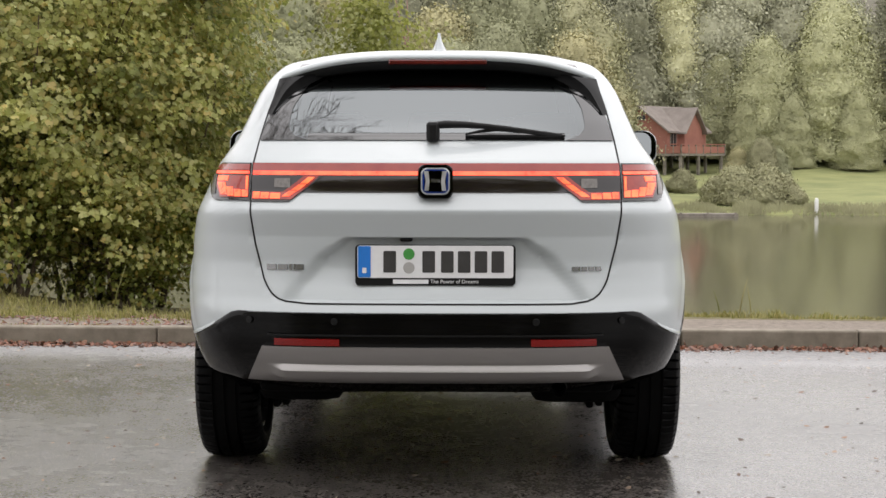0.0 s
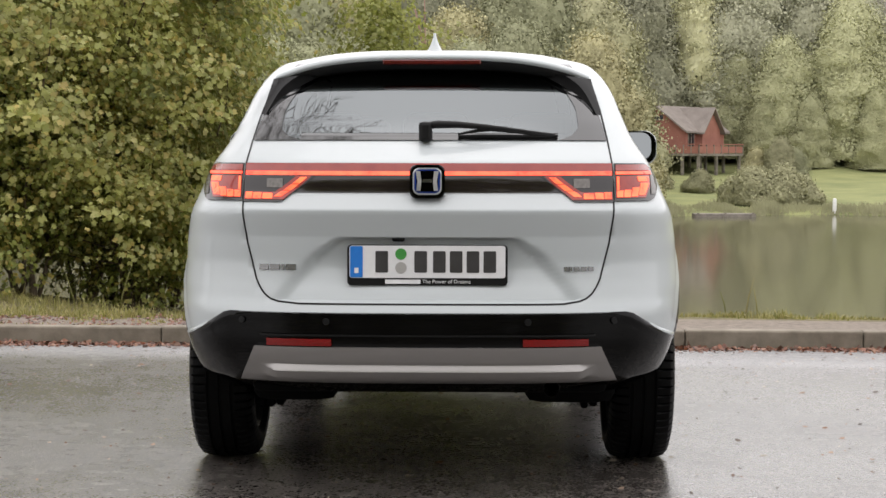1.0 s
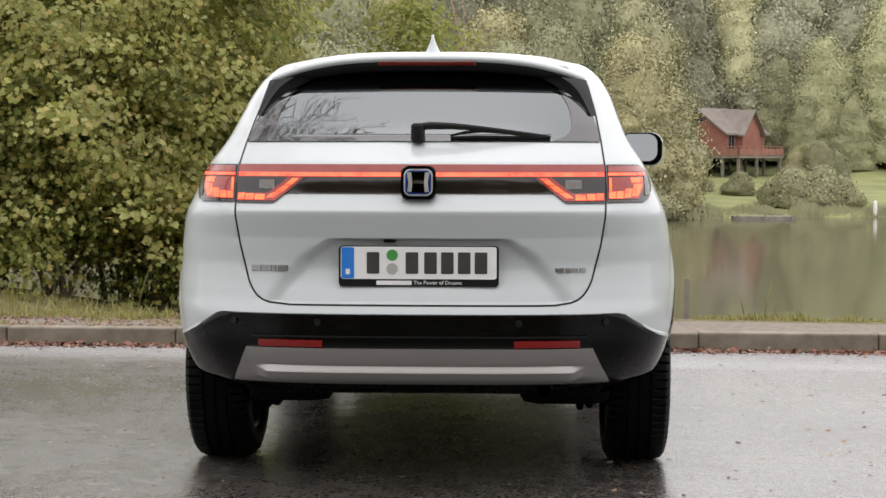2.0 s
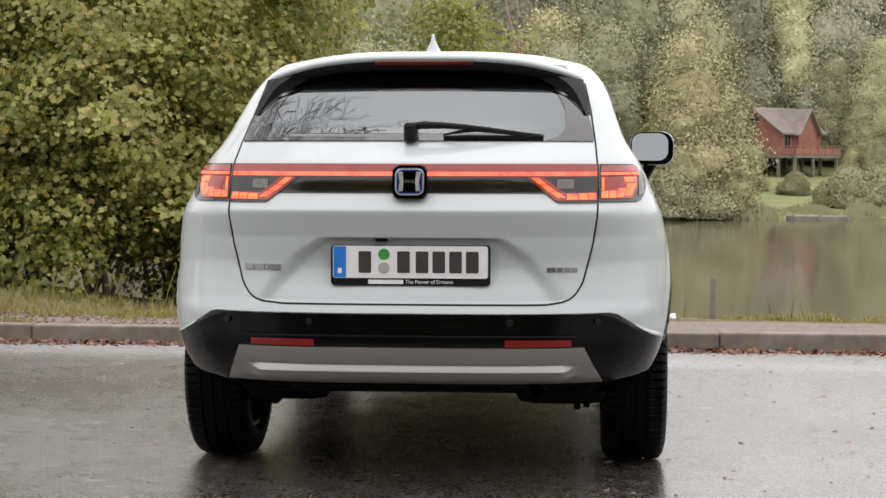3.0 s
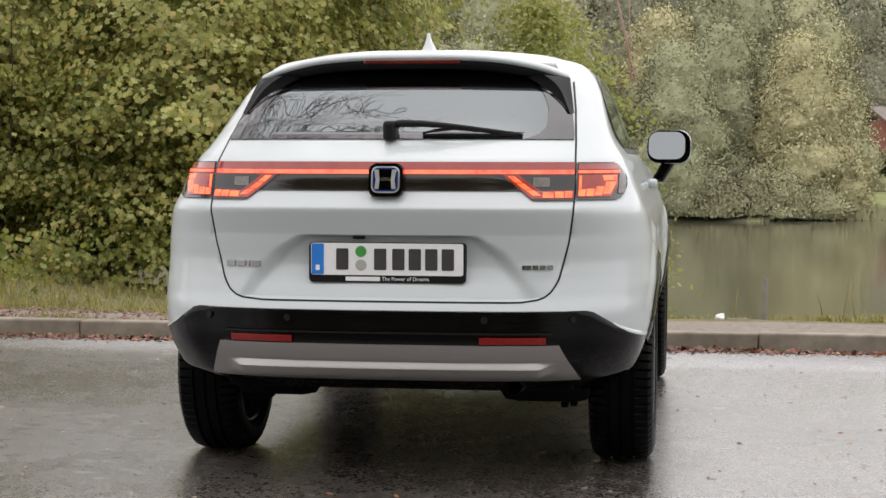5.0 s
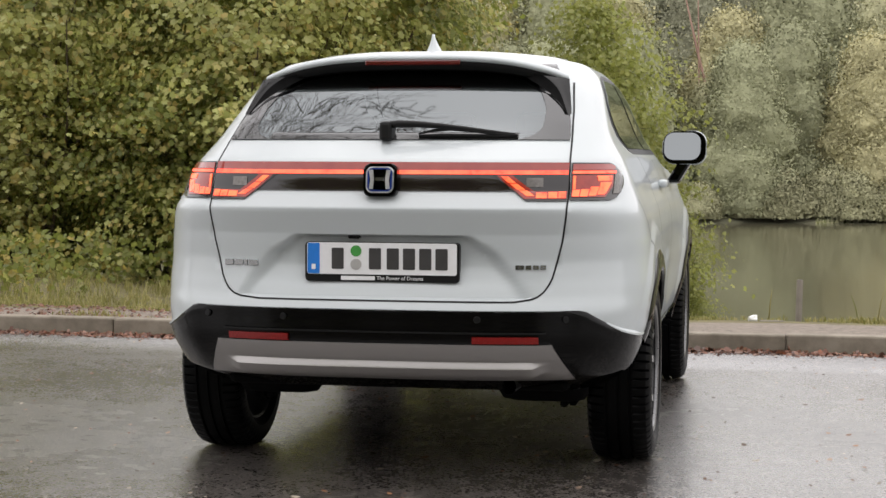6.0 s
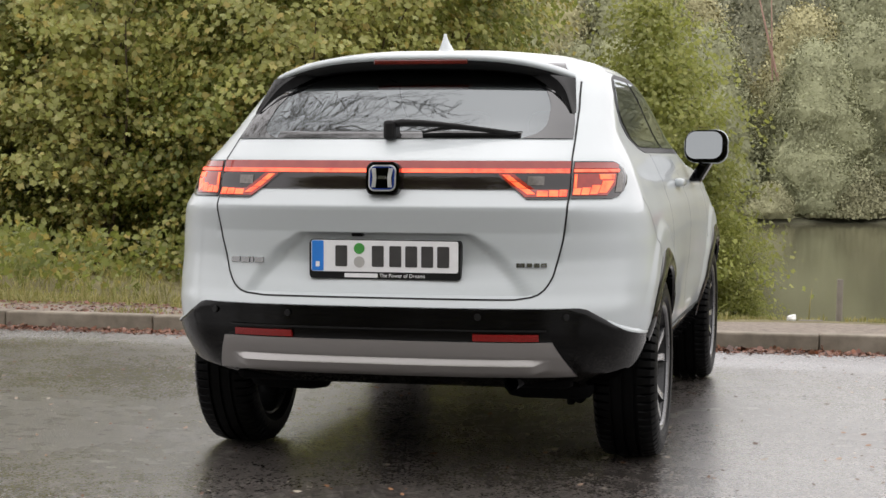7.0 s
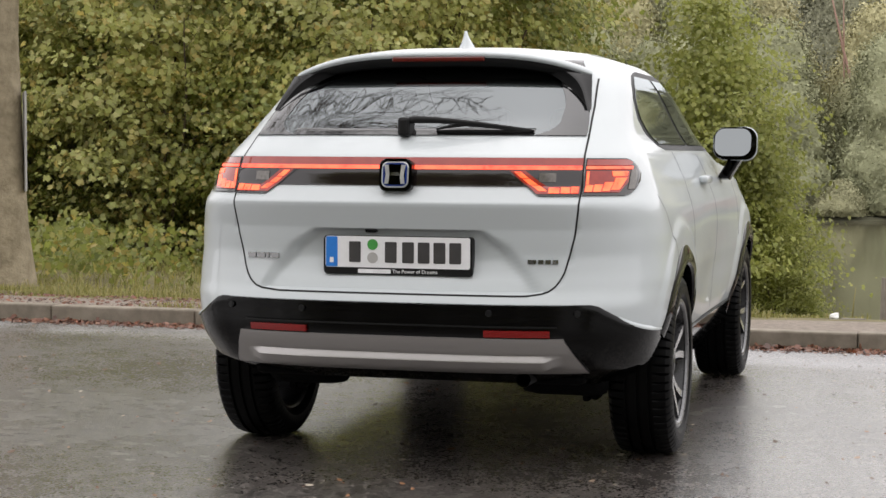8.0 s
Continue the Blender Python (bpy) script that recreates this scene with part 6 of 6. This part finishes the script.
# ---- arches, sills, underside ----
def arch_trim(s, wy):
    """Black cladding lip round a wheel opening."""
    V, F = [], []
    n = 40
    for k in range(n + 1):
        a = radians(-22 + ((160 + 22) if wy < 2 else 200) * k / n)
        for r, off in ((ARCH_R - 0.012, -0.10), (ARCH_R - 0.012, 0.004), (ARCH_R - 0.004, 0.012), (ARCH_R + 0.045, 0.010), (ARCH_R + 0.062, 0.002), (ARCH_R + 0.062, -0.01)):
            y, z = wy + r * math.cos(a), WHEEL_R + r * math.sin(a)
            zz = max(0.27, z)
            x, _, _ = side_point(y, zz, 0)
            V.append((s * (max(x, 0.80) + off), y, z))
    for k in range(n):
        for j in range(5):
            a = k * 6 + j
            F.append((a, a + 1, a + 7, a + 6) if s > 0 else (a + 6, a + 7, a + 1, a))
    ob = mesh_object("arch_trim", V, F, M["gloss_black"], car, "black wheel arch trim")
    ob.data.set_sharp_from_angle(angle=radians(35))
    V, F = [], []
    for k in range(n + 1):
        a = radians((5 if wy < 2 else -15) + ((148 - 5) if wy < 2 else 175) * k / n)
        y, z = wy + ARCH_R * math.cos(a), WHEEL_R + ARCH_R * math.sin(a)
        V += [(s * 0.86, y, z), (s * 0.50, y, z)]
        if k:
            F.append((2 * k - 2, 2 * k - 1, 2 * k + 1, 2 * k))
    o = len(V)
    mesh_object("arch_liner", V, F, M["under"], car)


for s, wy in WHEELS:
    arch_trim(s, wy)


def sill(s):
    V, F = [], []
    n = 30
    for k in range(n + 1):
        y = 1.14 + (2.90 - 1.14) * k / n
        for z, off in ((0.425, -0.004), (0.42, 0.008), (0.34, 0.010), (0.30, -0.004), (0.245, -0.05), (0.24, -0.30)):
            x, _, _ = side_point(y, max(0.30, z), 0)
            V.append((s * (x + off), y, z))
    for k in range(n):
        for j in range(5):
            a = k * 6 + j
            F.append((a, a + 1, a + 7, a + 6) if s < 0 else (a + 6, a + 7, a + 1, a))
    ob = mesh_object("sill", V, F, M["gloss_black"], car, "black sill cladding")
    ob.data.set_sharp_from_angle(angle=radians(30))
    return ob


sill(1)
sill(-1)

bm = bmesh.new()
box_bm(bm, -0.58, 0.58, 1.05, 4.0, 0.23, 0.42, 0.03)
part("underbody", bm, M["under"], car)
bm = bmesh.new()
box_bm(bm, -0.62, 0.62, 0.22, 1.05, 0.315, 0.52, 0.03)
part("undertray", bm, M["under"], car)
bm = bmesh.new()
box_bm(bm, -0.66, 0.66, 0.74, 0.84, 0.31, 0.40, 0.03)
part("rear_axle_beam", bm, M["under"], car)


def turned(name, x, y, z, r, half, squash, label=""):
    """A lying drum with rounded ends."""
    prof = [(-half, 0.0001), (-half, r * 0.7), (-half * 0.9, r * 0.92), (-half * 0.6, r), (half * 0.6, r), (half * 0.9, r * 0.92), (half, r * 0.7), (half, 0.0001)]
    V, F = revolve(prof, 28)
    V = [(vx + x, vy * squash + y, vz + z) for vx, vy, vz in V]
    return mesh_object(name, V, F, M["under"], car, label)


turned("silencer", 0.50, 0.48, 0.345, 0.095, 0.16, 1.3)
turned("resonator", -0.49, 0.50, 0.345, 0.092, 0.15, 1.3)
for s in (-1, 1):
    for dx, zb in ((-0.016, 0.215), (0.018, 0.222)):
        bm = bmesh.new()
        box_bm(bm, s * 0.575 + dx - 0.013, s * 0.575 + dx + 0.013, 0.56, 0.66, zb, 0.36, 0.008)
        part("suspension_arm", bm, M["under"], car)
    V, F = tube_data([(s * 0.585, 0.66, 0.24), (s * 0.60, 0.72, 0.42), (s * 0.60, 0.74, 0.56)], [0.035, 0.04, 0.04], 12)
    mesh_object("shock_absorber", V, F, M["under"], car)
V, F = tube_data([(0.42, 0.12, 0.345), (0.43, 0.22, 0.35), (0.43, 0.40, 0.36)], [0.027, 0.027, 0.027], 16, False)
mesh_object("exhaust_pipe", V, F, M["alloy_dark"], car)
bm = bmesh.new()
box_bm(bm, -0.016, -0.004, 0.25, 0.27, 0.315, 0.37, 0.003)
part("tow_eye", bm, M["under"], car)


# ---- side windows, doors, mirrors ----
def side_patch(name, zs, rear, front, material, parent, s, label="", n=20, off=0.003, depth=0.006):
    V, F = [], []
    for z in zs:
        a, b = rear(z), front(z)
        for k in range(n + 1):
            V.append(side_point(a + (b - a) * k / n, z, off, s))
    rows = len(zs)
    m = n + 1
    for j in range(rows - 1):
        for k in range(n):
            f = (j * m + k, j * m + k + 1, (j + 1) * m + k + 1, (j + 1) * m + k)
            F.append(f if s > 0 else f[::-1])
    rim = [k for k in range(m)] + [j * m + n for j in range(1, rows)] + [(rows - 1) * m + k for k in range(n - 1, -1, -1)] + [j * m for j in range(rows - 2, 0, -1)]
    o = len(V)
    for i in rim:
        x, y, z = V[i]
        V.append((x - s * depth, y, z))
    for k in range(len(rim)):
        k2 = (k + 1) % len(rim)
        F.append((rim[k2], rim[k], o + k, o + k2))
    ob = mesh_object(name, V, F, material, parent, label)
    ob.data.set_sharp_from_angle(angle=radians(40))
    return ob


def side_line(name, pts, width, material, parent, s, off=0.0015):
    V, F = [], []
    for k, (y, z) in enumerate(pts):
        a, b = pts[max(0, k - 1)], pts[min(len(pts) - 1, k + 1)]
        d = Vector((b[0] - a[0], b[1] - a[1])).normalized()
        ny, nz = -d.y * width / 2, d.x * width / 2
        V += [side_point(y + ny, z + nz, off, s), side_point(y - ny, z - nz, off, s)]
        if k:
            F.append((2 * k - 2, 2 * k - 1, 2 * k + 1, 2 * k))
    return mesh_object(name, V, F, material, parent)


for s in (-1, 1):
    wz = [1.145, 1.15, 1.16, 1.18, 1.20, 1.23, 1.26, 1.30, 1.34, 1.37, 1.395, 1.415, 1.43, 1.445, 1.455]
    frame_ob = side_patch("window_frame", wz, win_rear, win_front, M["matte_black"], car, s, "black window surround", 40, 0.002, 0.01)
    # open the surround where the panes sit
    gz = [1.168, 1.18, 1.20, 1.23, 1.26, 1.30, 1.34, 1.37, 1.395, 1.415, 1.43]
    split = lambda z: 1.86 - 0.42 * (z - 1.168) / 0.26
    side_patch("side_window", gz, lambda z: win_rear(z) + np.interp(z, [1.168, 1.26, 1.30, 1.43], [0.06, 0.05, 0.03, 0.05]), lambda z: split(z) - 0.03, M["glass"], car, s, "tinted rear door window", 20, 0.006, 0.002)
    side_patch("side_window", gz, lambda z: split(z) + 0.03, lambda z: win_front(z) - 0.10, M["glass"], car, s, "tinted front door window", 20, 0.006, 0.002)
    # door shut lines
    side_line("door_gap", [(1.14 + 0.12 * max(0, (z - 0.6) / 0.5), z) for z in np.arange(0.74, 1.15, 0.02)], 0.006, M["gap"], car, s)
    side_line("door_gap", [(2.05 - 0.06 * (z - 0.4), z) for z in np.arange(0.43, 1.15, 0.02)], 0.006, M["gap"], car, s)
    side_line("door_gap", [(2.86 + 0.05 * (z - 0.4), z) for z in np.arange(0.74, 1.12, 0.02)], 0.006, M["gap"], car, s)
    side_line("door_gap", [(y, 0.43) for y in np.arange(1.22, 2.85, 0.04)], 0.006, M["gap"], car, s)
    side_line("bumper_gap", [(0.43 + 0.19 * k / 14, 0.985 - 0.235 * k / 14) for k in range(15)], 0.004, M["gap"], car, s, 0.001)
    # front door handle
    x, y, z = side_point(1.80, 1.02, 0, s)
    bm = bmesh.new()
    box_bm(bm, x - 0.004, x + 0.034 if s > 0 else x + 0.004, y - 0.10, y + 0.10, z - 0.016, z + 0.018, 0.012) if s > 0 else box_bm(bm, x - 0.034, x + 0.004, y - 0.10, y + 0.10, z - 0.016, z + 0.018, 0.012)
    part("door_handle", bm, M["paint"], car, "white door handle", smooth=True, autosmooth=50)


def door_mirror(s):
    thing = slab("door_mirror", rounded_rect(0.205, 0.160, 0.055, 8), -0.02, 0.10, M["paint"], car, (0, 0, 0), 0, 0.012, "white door mirror with a black rim")
    me = thing.data
    for v in me.vertices:
        if v.co.y > 0.05:
            v.co.x *= 0.82
            v.co.z *= 0.8
        if v.co.x * s < 0:
            v.co.z *= 0.93
    rim_ob = slab("mirror_rim", rounded_rect(0.198, 0.152, 0.052, 8), -0.026, 0.0, M["gloss_black"], thing, (0, 0, 0), 0, 0.004)
    slab("mirror_glass", rounded_rect(0.168, 0.132, 0.045, 8), -0.0275, -0.02, M["mirror"], thing, (-s * 0.008, 0, 0.0)).data.transform(pose(0, -0.010, 0, -8, 0, 0))
    bm = bmesh.new()
    box_bm(bm, -0.03, 0.03, 0.0, 0.07, -0.16, -0.05, 0.012)
    for v in bm.verts:
        if v.co.z < -0.12:
            v.co.x -= s * 0.05
    part("mirror_foot", bm, M["gloss_black"], thing, smooth=False)
    thing.matrix_basis = pose(s * 0.902, 2.45, 1.176, -8, 0, -s * 3)


door_mirror(1)
door_mirror(-1)


# ---- roof aerial, wiper ----
def fin():
    rows = []
    V, F = [], []
    for t in np.linspace(0, 1, 9):
        z = 0.078 * t
        y0 = 0.0 + 0.05 * t ** 0.7
        ln = 0.16 * (1 - t) ** 1.2 + 0.022
        w = 0.032 * (1 - t) ** 1.6 + 0.005
        for k in range(12):
            a = 2 * math.pi * k / 12
            V.append((w * math.sin(a), y0 + ln / 2 - ln / 2 * math.cos(a), z))
    for j in range(8):
        for k in range(12):
            k2 = (k + 1) % 12
            F.append((j * 12 + k, j * 12 + k2, (j + 1) * 12 + k2, (j + 1) * 12 + k))
    F.append(tuple(8 * 12 + k for k in range(12)))
    ob = mesh_object("roof_aerial", V, F, M["paint"], car, "white shark-fin aerial")
    ob.location = (0, 0.86, 1.529)


fin()


def wiper():
    P = [(-0.012, 0.118, 1.240), (0.03, 0.115, 1.245), (0.10, 0.118, 1.244), (0.18, 0.126, 1.238), (0.26, 0.138, 1.230), (0.34, 0.155, 1.220), (0.43, 0.178, 1.210)]
    V, F = tube_data(P, [0.012, 0.014, 0.012, 0.010, 0.008, 0.007, 0.005], 10)
    V = [(x, y, z) for x, y, z in V]
    w = mesh_object("wiper_arm", V, F, M["matte_black"], car, "black rear wiper arm and blade")
    bl = [(0.10, 0.140, 1.204), (0.18, 0.142, 1.206), (0.28, 0.150, 1.205), (0.38, 0.165, 1.204), (0.44, 0.180, 1.207)]
    V, F = tube_data(bl, [0.005, 0.007, 0.007, 0.006, 0.004], 8)
    mesh_object("wiper_blade", V, F, M["matte_black"], w)
    bl = [(0.10, 0.136, 1.212), (0.15, 0.130, 1.222), (0.21, 0.130, 1.228), (0.28, 0.140, 1.222), (0.36, 0.158, 1.212), (0.44, 0.178, 1.208)]
    V, F = tube_data(bl, [0.004, 0.006, 0.007, 0.006, 0.005, 0.004], 6)
    mesh_object("wiper_bracket", V, F, M["matte_black"], w)
    bm = bmesh.new()
    box_bm(bm, -0.033, 0.012, 0.095, 0.175, 1.186, 1.254, 0.012)
    part("wiper_pivot", bm, M["matte_black"], w, smooth=False)


wiper()


# ---- cabin ----
def seat_row(y, xs, lean):
    for x in xs:
        bm = bmesh.new()
        box_bm(bm, x - 0.22, x + 0.22, y, y + 0.14, 0.62, 1.12, 0.05)
        box_bm(bm, x - 0.13, x + 0.13, y - 0.02, y + 0.08, 1.15, 1.31, 0.04)
        part("seat", bm, M["seat"], car, smooth=False)


seat_row(1.15, (-0.42, 0.0, 0.42), 0)
seat_row(2.05, (-0.36, 0.36), 0)
bm = bmesh.new()
box_bm(bm, -0.62, 0.62, 0.32, 1.2, 0.95, 1.0, 0.01)
part("parcel_shelf", bm, M["seat"], car)


# windscreen
def front_point(x, z, off):
    w = float(half_w(z))
    r = min(0.9999, abs(x) / w)
    y = float(front_y(z)) - 0.8 * (1 - (1 - r ** 3) ** (1 / 3))
    return deform(x, y + off, z + off * 0.6)


V, F = [], []
for j in range(13):
    z = 1.115 + 0.375 * j / 12
    hw = 0.62 - 0.10 * j / 12
    for k in range(25):
        V.append(front_point(-hw + 2 * hw * k / 24, z, 0.004))
for j in range(12):
    for k in range(24):
        a = j * 25 + k
        F.append((a + 1, a, a + 25, a + 26))
mesh_object("windscreen", V, F, M["glass"], car, "dark windscreen")
